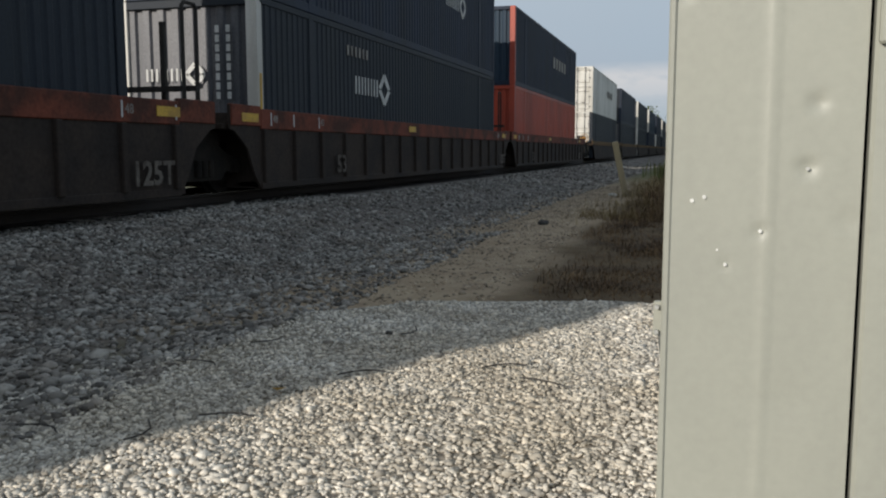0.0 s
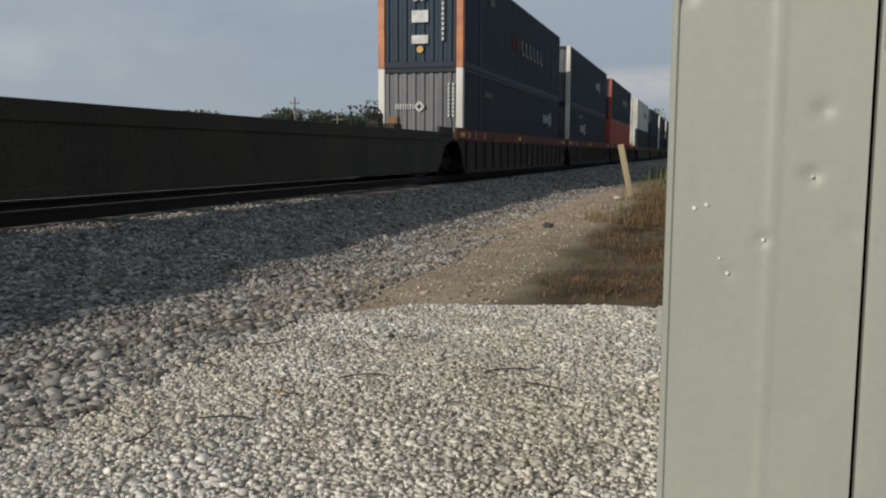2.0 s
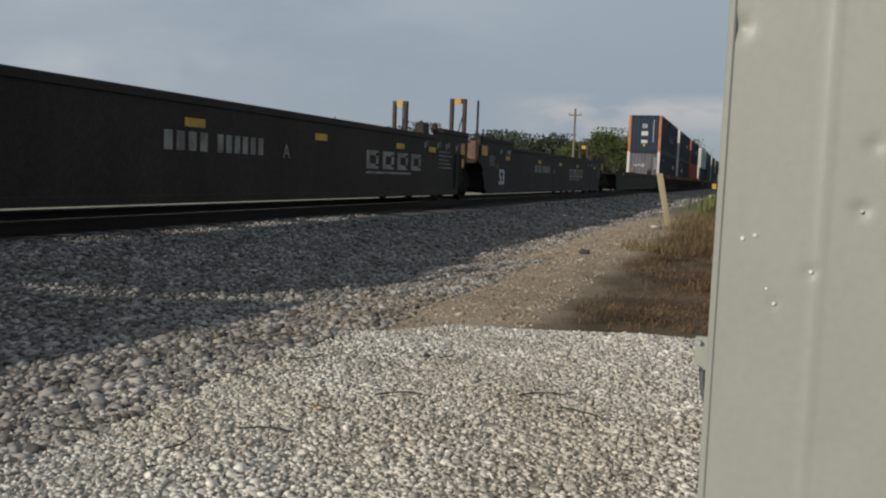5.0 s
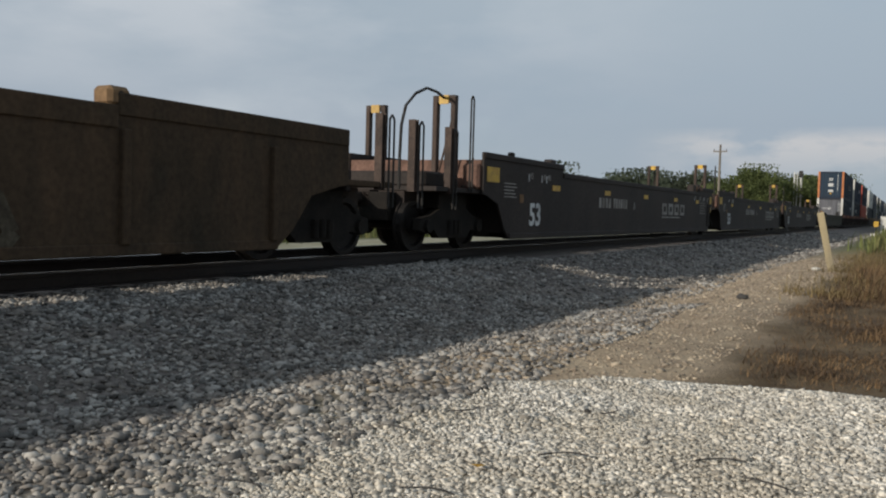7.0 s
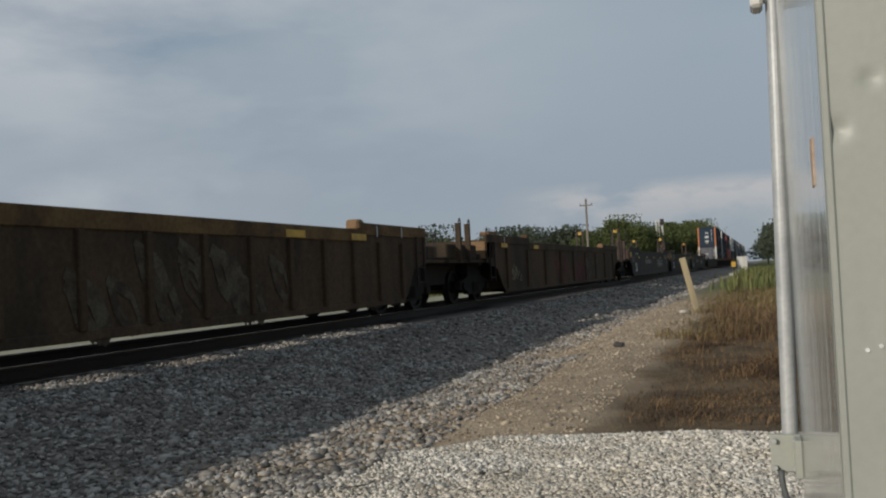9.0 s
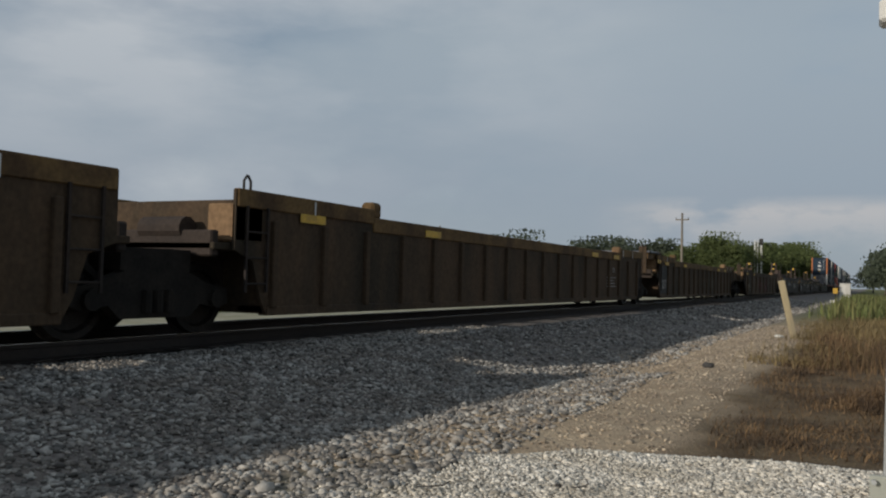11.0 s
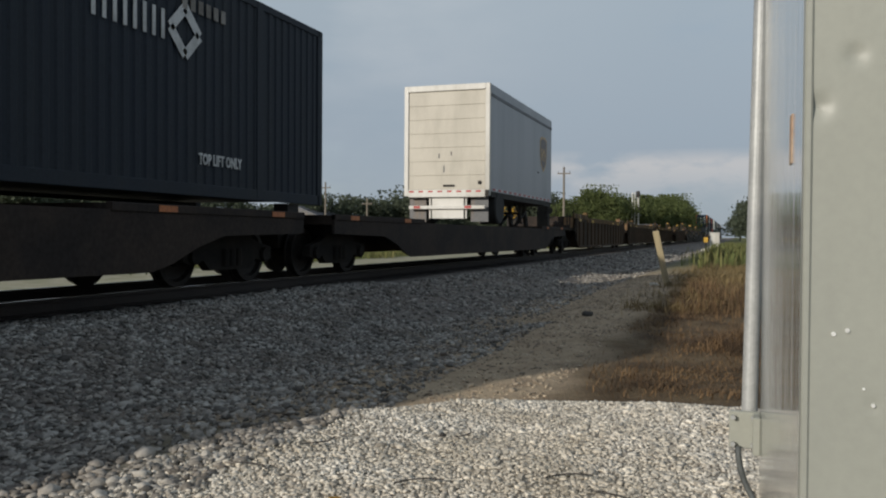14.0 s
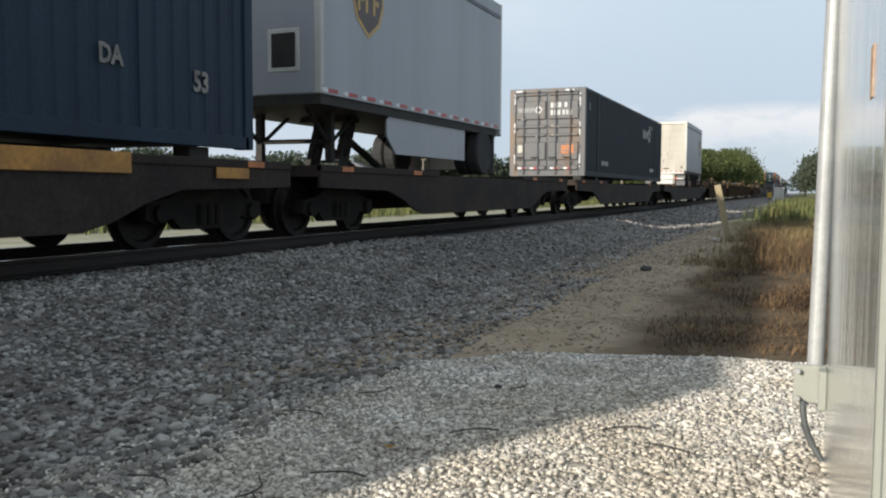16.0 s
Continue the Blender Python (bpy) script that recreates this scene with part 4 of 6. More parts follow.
        bars("lettering", (1.426, 6.2, 0.84), [(i * 0.24, 0, 0.16, 0.24) for i in range(4)] + [(1.1 + i * 0.2, 0, 0.13, 0.24) for i in range(6)], FACE_X, M["oldletter"], car)
        writing("letter", "A", (1.426, 9.0, 0.82), 0.3, FACE_X, M["oldletter"], car)
        bars("lettering", (1.426, 12.0, 0.72), [(0.74 * i + d, z, w, h) for i in range(4) for d, z, w, h in ((0, 0, 0.14, 0.34), (0.14, 0.0, 0.4, 0.09), (0.14, 0.25, 0.4, 0.09), (0.42, 0.05, 0.13, 0.24))] + [(0, -0.09, 2.2, 0.04)], FACE_X, M["oldletter"], car)
        bars("small_print", (1.426, L - (1.6 if k == 0 else 2.1), 0.8), [(0, i * 0.09, 0.9 - 0.1 * (i % 3), 0.022) for i in range(5)], FACE_X, M["oldletter"], car)
        bars("small_print", (1.426, 0.85, 0.95), [(0, i * 0.06, 0.55 - 0.06 * (i % 3), 0.02) for i in range(5)], FACE_X, M["oldletter"], car)
    e2, e3, e4 = [o for o, s, z in MOVING if o.name.startswith("well_car") and round(s, 1) in (-55.9, -75.0, -95.4)]
    for car, y in ((e2, -0.1), (e3, -0.55), (e4, -0.3)):
        guide_frame(car, 0.8, y, 1.0, 2.64)
        guide_frame(car, -1.25, y + 1.0, 1.0, 2.66)
        handrail(car, 1.36, y - 0.12, 1.0, 2.6, 0.1)
        handrail(car, -1.3, y + 1.3, 1.0, 2.6, 0.1)
    for car, L in ((e2, 20.25), (e3, 18.0), (e4, 19.2)):
        for y in (-0.1, L - 0.25):
            part("corner_casting", bx(1.05, 1.37, y, y + 0.35, 1.06, 1.5, bevel=0.04), M["endlit"], car, "corner casting in the lightened end colour")
        part("ladder", slotted_ladder(1.43, L - 0.95, 0.35, 1.15), M["black"], car)
        part("top_grip", bx(1.30, 1.40, L - 2.3, L - 2.15, 1.69, 1.80, bevel=0.02), M["bnbrown"], car)
        part("top_grip", bx(1.30, 1.40, 1.2, 1.35, 1.69, 1.78, bevel=0.02), M["bnbrown"], car)
        part("brake_cylinder", rod(bmesh.new(), (0.3, -0.2, 1.2), (0.9, -0.2, 1.2), 0.13, 12), M["black"], car)
        part("air_pipe", pipe(bmesh.new(), [(1.1, -0.2, 1.1), (1.1, 0.6, 1.15), (1.0, 1.2, 1.1)], 0.02), M["black"], car)
    bm = bmesh.new()
    pipe(bm, [(0.8, -0.3, 2.58), (0.8, -0.6, 2.66), (0.8, -0.95, 2.68), (0.8, -1.3, 2.55), (0.8, -1.6, 2.32), (0.8, -1.72, 2.0), (0.8, -1.75, 1.5), (0.8, -1.75, 1.0)], 0.025)
    part("hose_loop", bm, M["black"], e4)
    part("equipment_box", bx(-0.9, 1.1, -1.45, -0.35, 1.06, 1.30, bevel=0.03), M["bnbrown"], e4, "faded brown equipment box on the end deck")
    part("brake_stand", bx(0.9, 1.15, 21.0, 21.25, 1.06, 1.62, bevel=0.02), M["black"], e2)
    guide_frame(e2, 0.9, 17.72, 1.6, 2.2)
    bm = bmesh.new()
    pipe(bm, [(0.9, 17.82, 2.17), (0.9, 18.2, 2.22), (0.9, 18.6, 2.17), (0.9, 19.0, 2.02), (0.9, 19.22, 1.82), (0.9, 19.28, 1.6)], 0.025)
    part("hose_loop", bm, M["black"], e2)
    handrail(e2, 1.30, 21.0, 0.9, 1.98, 0.2)
    handrail(e2, 1.30, 21.5, 0.9, 1.95, 0.2)
    brake_wheel(e2, (1.2, 21.1, 1.58), 0.25, M["black"], -40)
    for y in (-3.08, -2.18, -1.05):
        bm = bmesh.new()
        box(bm, 1.24, 1.36, y - 0.05, y - 0.03, 0.95, 2.02)
        box(bm, 1.24, 1.36, y + 0.03, y + 0.05, 0.95, 2.02)
        box(bm, 1.29, 1.31, y - 0.03, y + 0.03, 0.95, 2.02)
        part("post", bm, M["postbrown"], e4, "dark steel channel post")
    handrail(e4, 1.36, -1.0, 0.7, 2.0, 0.12)
    handrail(e4, 1.4, -3.0, 0.7, 2.0, 0.12)
    handrail(e4, 1.36, -2.1, 0.7, 2.0, 0.12)

    # rusty ribbed cars
    rusty = ((-119.6, -99.4, 2.1, (0.0, 20.1), (2.5, 1.2), (4.0, 3.7)), (-142.0, -123.7, 1.05, (-1.1, 18.2), (0.25, 1.3), (3.0, 3.0)),
             (-163.6, -144.2, 1.05, (-0.8,), (0.25, 0.25), (3.0, 2.6)), (-182.4, -165.3, 1.05, (-0.2,), (1.3, 0.25), (3.4, 2.0)))
    cars = []
    for k, (s0, s1, ribs, tr, reach, lift) in enumerate(rusty):
        # The second car's tan bulkhead has the sun on it put into its colour.
        car = well_car("empty rusty brown well car with ribbed sides", s0, s1, 1.56, 0.20, 0.24 if k else 0.20, M["rust"], M["ochre"] if k else M["rust"], tr, bare=1.4 if k == 1 else 0.0, lift=lift, zr=1.68, ribs=ribs, ends=((1.6, 1.4), (0.55, 1.2), (0.6, 0.6), (1.2, 0.6))[k], endpaint=(M["rust"], M["tan"], M["rust"], M["carblack"])[k], reach=reach)
        L = s1 - s0
        yellow_plates(car, (1.2, 4.6, L - 3.4, L - 5.5) if k else (1.2, 4.6), 1.38, 0.11, 0.55, 1.449)
        lug = part("stacking_lug", bx(1.18, 1.43, L - lift[1] - 0.10, L - lift[1] + 0.16, 1.56, 1.75, bevel=0.04), M["tan"], car, "worn tan lug at the step of the sill")
        part("lug_hole", rod(bmesh.new(), (1.426, L - lift[1] + 0.03, 1.67), (1.436, L - lift[1] + 0.03, 1.67), 0.035, 10), M["black"], lug)
        part("bracket", bx(1.2, 1.42, lift[0], lift[0] + 0.25, 1.55, 1.8, bevel=0.04), M["ochre"], car)
        part("end_cap", bx(1.0, 1.42, 0.0, 0.5, 1.08, 1.52, bevel=0.02), M["tan"], car, "light tan end casting")
        part("end_cap", bx(-1.42, -1.0, 0.0, 0.5, 1.08, 1.52, bevel=0.02), M["tan"], car, "light tan end casting")
        tick_marks(car, [(L - 1.3, ""), (L - 2.4, ""), (1.5, "")] if k else [(1.5, "")], 1.46, 1.449, 0.2)
        cars.append(car)
        for x in (1.36, -1.3):
            handrail(car, x, 0.2, 1.6, 1.86, 0.12)
    r1, r2, r3, r4 = cars
    part("end_block", bx(1.15, 1.44, 0.3, 0.86, 1.66, 1.77, bevel=0.02), M["tan"], r1, "pale tan block on the top sill")
    for car, (s0, s1, *_) in zip(cars, rusty):
        L = s1 - s0
        for y in (0.15, L - 0.6)[:1 if car is r1 else 2]:
            part("ladder", slotted_ladder(1.44, y, 0.5, 1.5), M["carblack"], car)
        part("brake_cylinder", rod(bmesh.new(), (0.2, -0.15, 1.22), (0.85, -0.15, 1.22), 0.14, 12), M["carblack"], car)
        part("end_beam", bx(-1.3, 1.3, -0.25, -0.12, 0.9, 1.2, bevel=0.02), M["carblack"], car)
        part("end_beam", bx(-1.3, 1.3, L + 0.12, L + 0.25, 0.9, 1.2, bevel=0.02), M["carblack"], car)
    # Two added boxes stop the sun shining through the gap between these cars.
    part("equipment_box", bx(-1.0, 1.25, -2.4, -0.3, 1.06, 1.42, bevel=0.03), M["rust"], r1, "rusty box added on the end deck to shade the gap")
    part("equipment_box", bx(-1.0, 1.2, 18.5, 19.4, 1.06, 1.36, bevel=0.03), M["rust"], r2, "rusty box added on the end deck to shade the gap")
    e = part("end_box", bx(-0.9, 1.32, -0.9, 0.5, 1.52, 1.74, bevel=0.02), M["ochre"], r2, "ochre end casting with a flat top")
    part("top_plate", bx(-0.95, 1.38, -0.95, 0.6, 1.74, 1.80, bevel=0.01), M["greyend"], e, "pale worn top plate")
    part("gusset", slab(bmesh.new(), [(0.5, 1.52), (0.95, 1.52), (0.62, 1.80), (0.5, 1.80)], 1.28, 1.40), M["rust"], e)
    part("yellow_plate", bx(1.449, 1.455, -0.05, 0.5, 1.42, 1.53), M["yellow"], r2, "worn yellow reflector plate")
    part("dark_panel", bx(1.421, 1.424, 0.56, 1.66, 0.38, 1.34), M["black"], r2, "black painted panel")
    writing("figure", "125T", (1.426, 0.60, 0.56), 0.42, FACE_X, M["oldletter"], r2, bold=0.012)
    writing("figure", "53", (1.425, 16.0, 1.0), 0.2, FACE_X, M["oldletter"], r3)
    bars("small_print", (1.426, 15.4, 0.6), [(0, i * 0.08, 0.9 - 0.1 * (i % 3), 0.025) for i in range(4)], FACE_X, M["oldletter"], r3)
    for car, y in ((r1, -1.95), (r1, -1.3), (r3, 19.5), (r3, 20.0)):
        bm = bmesh.new()
        box(bm, 1.3, 1.42, y, y + 0.07, 1.0, 1.9)
        g = part("upright", bm, M["rust"], car)
        handrail(car, 1.38, y + 0.05, 1.3, 2.0, 0.12)
    for y in (18.8, 19.3):
        handrail(r2, 1.2, y, 1.0, 1.62, 0.14)
    for y in (-0.9, -0.3):
        handrail(r4, 1.3, y, 1.0, 1.68, 0.1)
    rng = random.Random(4)
    for car, x0, x1, m in ((r1, 7.0, 12.0, M["graff_red"]), (r1, 12.2, 15.0, M["graff_grey"]), (r2, 8.6, 12.4, M["graff_grey"]), (r1, 2.1, 2.95, M["graff_pale"])):
        bm = bmesh.new()
        fine = m is M["graff_pale"]
        for k in range(11 if fine else 16):
            y = rng.uniform(x0, x1)
            z = rng.uniform(0.55, 0.85) if fine else rng.uniform(0.40, 0.95)
            g = 0.4 if fine else 1.0
            pts = [(1.428, y + g * (0.35 * math.sin(a * 0.9) + 0.08 * a), z + g * 0.3 * math.cos(a * 1.1 + (k if fine else 0))) for a in range(6)]
            for a, c in zip(pts, pts[1:]):
                d = Vector(c) - Vector(a)
                e = Vector((0, -d.z, d.y)).normalized() * rng.uniform(0.03, 0.09) * (0.22 if fine else 1.0)
                f = [bm.verts.new(Vector(p) + q + Vector((rng.uniform(0, 0.003), 0, 0))) for p, q in ((a, -e), (c, -e), (c, e), (a, e))]
                bm.faces.new(f)
        tagged(part("spray_paint", bm, m, car, "faded spray paint scrawl"), kind="stuff")


def flat_car(s0, s1, trucks, label, paint, step=2.0, reach=(0.4, 0.4)):
    """A low platform car: deep side sills, raised end platforms, pedestals."""
    car = rolling("platform_car", label, "railway car", s0, group="platform cars")
    L = s1 - s0
    for sgn in (-1, 1):
        x0, x1 = sorted((sgn * 1.38, sgn * 1.43))
        cols = [(0, 0.74, 1.06), (2.2, 0.70, 1.06), (2.8, 0.55, 1.06), (3.3, 0.36, 1.06), (3.7, 0.27, 1.06), (4.4, 0.27, 1.06), (4.42, 0.27, 0.99)]
        cols += [(L - y, a, c) for y, a, c in cols[::-1]]
        part("side_sill", wall_strip(bmesh.new(), cols, x0, x1), paint, car)
        part("sill_edge", bx(*sorted((sgn * 1.36, sgn * 1.45)), 0.0, 4.4, 0.97, 1.075, bevel=0.01), M["carblack"], car)
        part("sill_edge", bx(*sorted((sgn * 1.36, sgn * 1.45)), L - 4.4, L, 0.97, 1.075, bevel=0.01), M["carblack"], car)
        for y in (0.6, 3.2, L - 3.6, L - 1.0):
            part("orange_plate", bx(*sorted((sgn * 1.452, sgn * 1.458)), y, y + 0.35, 0.985, 1.06), M["orange"], car)
    part("deck", bx(-1.38, 1.38, 0.0, L, 0.90, 0.985), paint, car)
    part("end_deck", bx(-1.38, 1.38, 0.0, 4.4, 0.985, 1.065), paint, car)
    part("end_deck", bx(-1.38, 1.38, L - 4.4, L, 0.985, 1.065), paint, car)
    part("centre_sill", bx(-0.3, 0.3, -0.2, L + 0.2, 0.5, 0.9), M["carblack"], car)
    for y, d in ((-0.2, -1), (L + 0.2, 1)):
        part("coupler", bx(-0.11, 0.11, *sorted((y, y + d * 0.75)), 0.74, 0.92, bevel=0.03), M["carblack"], car)
    bogies(car, trucks)
    return car


def shield(parent, x, y, z, w, h):
    out = [(-0.5, 0.42), (-0.25, 0.5), (0.25, 0.5), (0.5, 0.42), (0.5, -0.05), (0.36, -0.3), (0, -0.5), (-0.36, -0.3), (-0.5, -0.05)]
    s = part("shield", slab(bmesh.new(), [(y + a * w, z + b * h) for a, b in out], x, x + 0.004), M["gold"], parent, "gold-rimmed brown shield emblem")
    part("field", slab(bmesh.new(), [(y + a * w * 0.86, z + b * h * 0.88 + 0.0) for a, b in out], x + 0.004, x + 0.007), M["brown"], s)
    for i in range(3):
        y0 = y - 0.34 * w + i * 0.24 * w
        zc = z - 0.05 * h + 0.1 * h * (i % 2)
        part("emblem_bar", bx(x + 0.007, x + 0.010, y0, y0 + 0.07 * w, z - 0.18 * h, z + 0.16 * h), M["gold"], s)
        part("emblem_bar", bx(x + 0.007, x + 0.0102, y0 + 0.071 * w, y0 + 0.19 * w, zc, zc + 0.07 * h), M["gold"], s)


def road_trailer(s_back, length, flip, label, z=1.065):
    """A short box trailer on the deck. Its local y runs from its rear door to its nose."""
    t = rolling("road_trailer", label, "trailer", s_back, z, "box trailers")
    base = t
    L, w, f, H = length, 1.295, 1.07 if flip else 0.92, 3.98
    def Y(a):
        return (L - a) if flip else a
    def B(x0, x1, y0, y1, z0, z1, bevel=0.0):
        a, c = sorted((Y(y0), Y(y1)))
        return bx(x0, x1, a, c, z0, z1, bevel=bevel)
    part("body", B(-w + 0.002, w - 0.002, 0.125, L, f, H - 0.004, 0.02), M["trailer"], base)
    for sgn in (-1, 1):
        x0, x1 = sorted((sgn * (w - 0.02), sgn * (w + 0.012)))
        part("top_rail", B(x0, x1, 0.13, L - 0.02, H - 0.36, H - 0.27, 0.004), M["greyend"], base)
        part("bottom_rail", B(x0, x1, 0.13, L - 0.02, f, f + 0.13, 0.004), M["trailer"], base)
        xa, xb = sorted((sgn * (w + 0.012), sgn * (w + 0.016)))
        k = 0
        for y in np.arange(0.3, L - 0.3, 0.62):
            part("tape", B(xa, xb, y, y + 0.3, f + 0.03, f + 0.09), M["tape_red"] if k % 2 else M["tape_red"], base)
            part("tape", B(xa, xb, y + 0.3, y + 0.46, f + 0.03, f + 0.09), M["tape_white"], base)
            k += 1
    fr = bmesh.new()
    for a in ((-w, -w + 0.13, f - 0.12, H), (w - 0.13, w, f - 0.12, H), (-w + 0.131, w - 0.131, H - 0.17, H), (-w + 0.131, w - 0.131, f - 0.16, f + 0.06)):
        y0, y1 = sorted((Y(0.0), Y(0.12)))
        box(fr, a[0], a[1], y0, y1, a[2], a[3], bevel=0.008)
    rear = part("rear_frame", fr, M["white"], base, "white painted rear door frame")
    dr = part("door", B(-w + 0.132, w - 0.132, 0.05, 0.12, f + 0.061, H - 0.171), M["doorcream"], base, "cream roll-up rear door with slats")
    for i in range(7):
        zz = f + 0.07 + i * (H - f - 0.25) / 7
        part("slat", B(-w + 0.14, w - 0.14, 0.035, 0.05, zz, zz + (H - f - 0.25) / 7 - 0.012, 0.004), M["doorcream"], dr)
    part("latch", B(-0.1, 0.25, 0.015, 0.035, f + 0.14, f + 0.2), M["black"], dr)
    for k, (x, z, a) in enumerate(((-0.25, 1.1, 0.14), (0.12, 1.15, 0.12), (-0.1, 0.75, 0.2))):
        part("scratch", B(x, x + 0.04, 0.033, 0.036, f + z - a, f + z), M["doorgrey"], dr)
    part("latch", B(0.95, 1.05, 0.015, 0.035, f + 0.2, f + 0.3), M["black"], dr)
    for i in range(8):
        part("tape", B(-w + 0.16 + i * 0.29, -w + 0.16 + i * 0.29 + 0.145, -0.003, 0.0, f - 0.02, f + 0.03), M["tape_red"], rear)
    part("lamp_box", B(w - 0.12, w - 0.02, -0.04, 0.0, f - 0.14, f + 0.04), M["black"], rear)
    g = bmesh.new()
    y0, y1 = sorted((Y(0.1), Y(0.2)))
    for x in (-0.55, 0.5):
        box(g, x, x + 0.09, y0, y1, 0.15, f)
    box(g, -0.5, 0.55, y0, y1, 0.15, f - 0.12)
    part("rear_carrier", g, M["white"], base, "white painted underrun carrier")
    part("bumper", B(-1.15, 1.15, 0.02, 0.10, 0.42, 0.52, 0.01), M["white"], base)
    for x in (-1.0, 0.55):
        part("tape", B(x, x + 0.2, 0.012, 0.02, 0.44, 0.51), M["tape_red"], base)
    for sgn in (-1, 1):
        x0, x1 = sorted((sgn * 0.68, sgn * 1.2))
        part("mud_flap", B(x0, x1, 0.22, 0.24, 0.06, f - 0.1), M["doorgrey"], base)
        for k, xx in enumerate((sgn * 0.86, sgn * 1.16)):
            bm = bmesh.new()
            lathe_x(bm, [(-0.13, 0.28), (-0.14, 0.46), (-0.10, 0.50), (0.10, 0.50), (0.14, 0.46), (0.13, 0.28)], 24)
            bm.transform(Matrix.Translation((xx, Y(1.15), 0.50)))
            ty = part("tyre", bm, M["rubber"], base, smooth=False)
            bm = bmesh.new()
            lathe_x(bm, [(-0.08, 0.10), (-0.10, 0.28), (0.10, 0.28), (0.06, 0.10)], 16)
            bm.transform(Matrix.Translation((xx, Y(1.15), 0.50)))
            part("rim", bm, M["white"], ty)
    part("undercarriage", B(-0.55, 0.55, 0.5, 2.2, 0.62, f), M["black"], base)
    part("underframe", B(-1.27, 1.27, 0.3, L - 0.02, f - 0.15, f), M["black"], base)
    bm = bmesh.new()
    for sgn in (-1, 1):
        x = sgn * 0.68
        back = 1.3 if flip else 2.4
        yl = Y(L - back)
        box(bm, x - 0.06, x + 0.06, yl - 0.06, yl + 0.06, 0.12, f)
        box(bm, x - 0.12, x + 0.12, yl - 0.12, yl + 0.12, 0.09, 0.13)
        rod(bm, (x, yl, 0.4), (x, Y(L - back + 0.9), f), 0.035, 6)
        rod(bm, (x, yl, 0.4), (x, Y(L - back - 1.1), f), 0.035, 6)
    rod(bm, (-0.75, Y(L - back), 0.45), (0.75, Y(L - back), 0.45), 0.04, 6)
    part("landing_gear", bm, M["black"], base, "black folding landing legs")
    if flip:
        part("nose_plate", bx(0.435, 0.865, -0.03, 0.02, f + 0.405, f + 0.92, bevel=0.02), M["black"], base, "dark box on the nose")
        part("nose_trim", bx(0.37, 0.93, -0.012, 0.02, f + 0.34, f + 0.98, bevel=0.01), M["white"], base)
        part("corner_trim", bx(w - 0.11, w + 0.008, -0.014, 0.09, f, H, bevel=0.012), M["white"], base, "pale rounded corner post")
        part("skirt", slab(bmesh.new(), [(2.3, 0.58), (2.65, 0.28), (6.0, 0.28), (6.0, f - 0.02), (2.5, f - 0.02), (2.3, f - 0.22)], 1.2, 1.235), M["trailer"], base, "white side skirt panel")
    if not flip:
        part("scuff", bx(w + 0.001, w + 0.004, 6.05, 6.35, f + 0.95, f + 0.99), M["black"], base, "dark scuff mark")
    shield(t, w + 0.002, Y(L - 1.42) if not flip else 1.5, f + 1.66, 1.09, 1.26)
    return t


def hitch(car, y, d):
    """The folding stand that holds a trailer's nose."""
    bm = bmesh.new()
    foot, head = Vector((0, y + d * 0.32, 1.06)), Vector((0, y - d * 0.05, 1.95))
    for x in (-0.12, 0.45):
        for off in (-0.13, 0.13):
            a, c = foot + Vector((x, off, 0)), head + Vector((x, off * 0.8, 0))
            slab(bm, [(a.y - 0.045, a.z), (a.y + 0.045, a.z), (c.y + 0.045, c.z), (c.y - 0.045, c.z)], x - 0.05, x + 0.05)
        for u in (0.08, 0.42, 0.72):
            m = foot.lerp(head, u)
            box(bm, x - 0.048, x + 0.048, m.y - 0.12, m.y + 0.12, m.z, m.z + 0.16)
        rod(bm, (x, y + d * 0.1, 1.62), (x, y - d * 1.35, 1.08), 0.065, 8)
    box(bm, -0.4, 0.55, y - 0.25, y + 0.2, 1.9, 1.975)
    part("trailer_hitch", bm, M["black"], car, "black folding trailer stand")


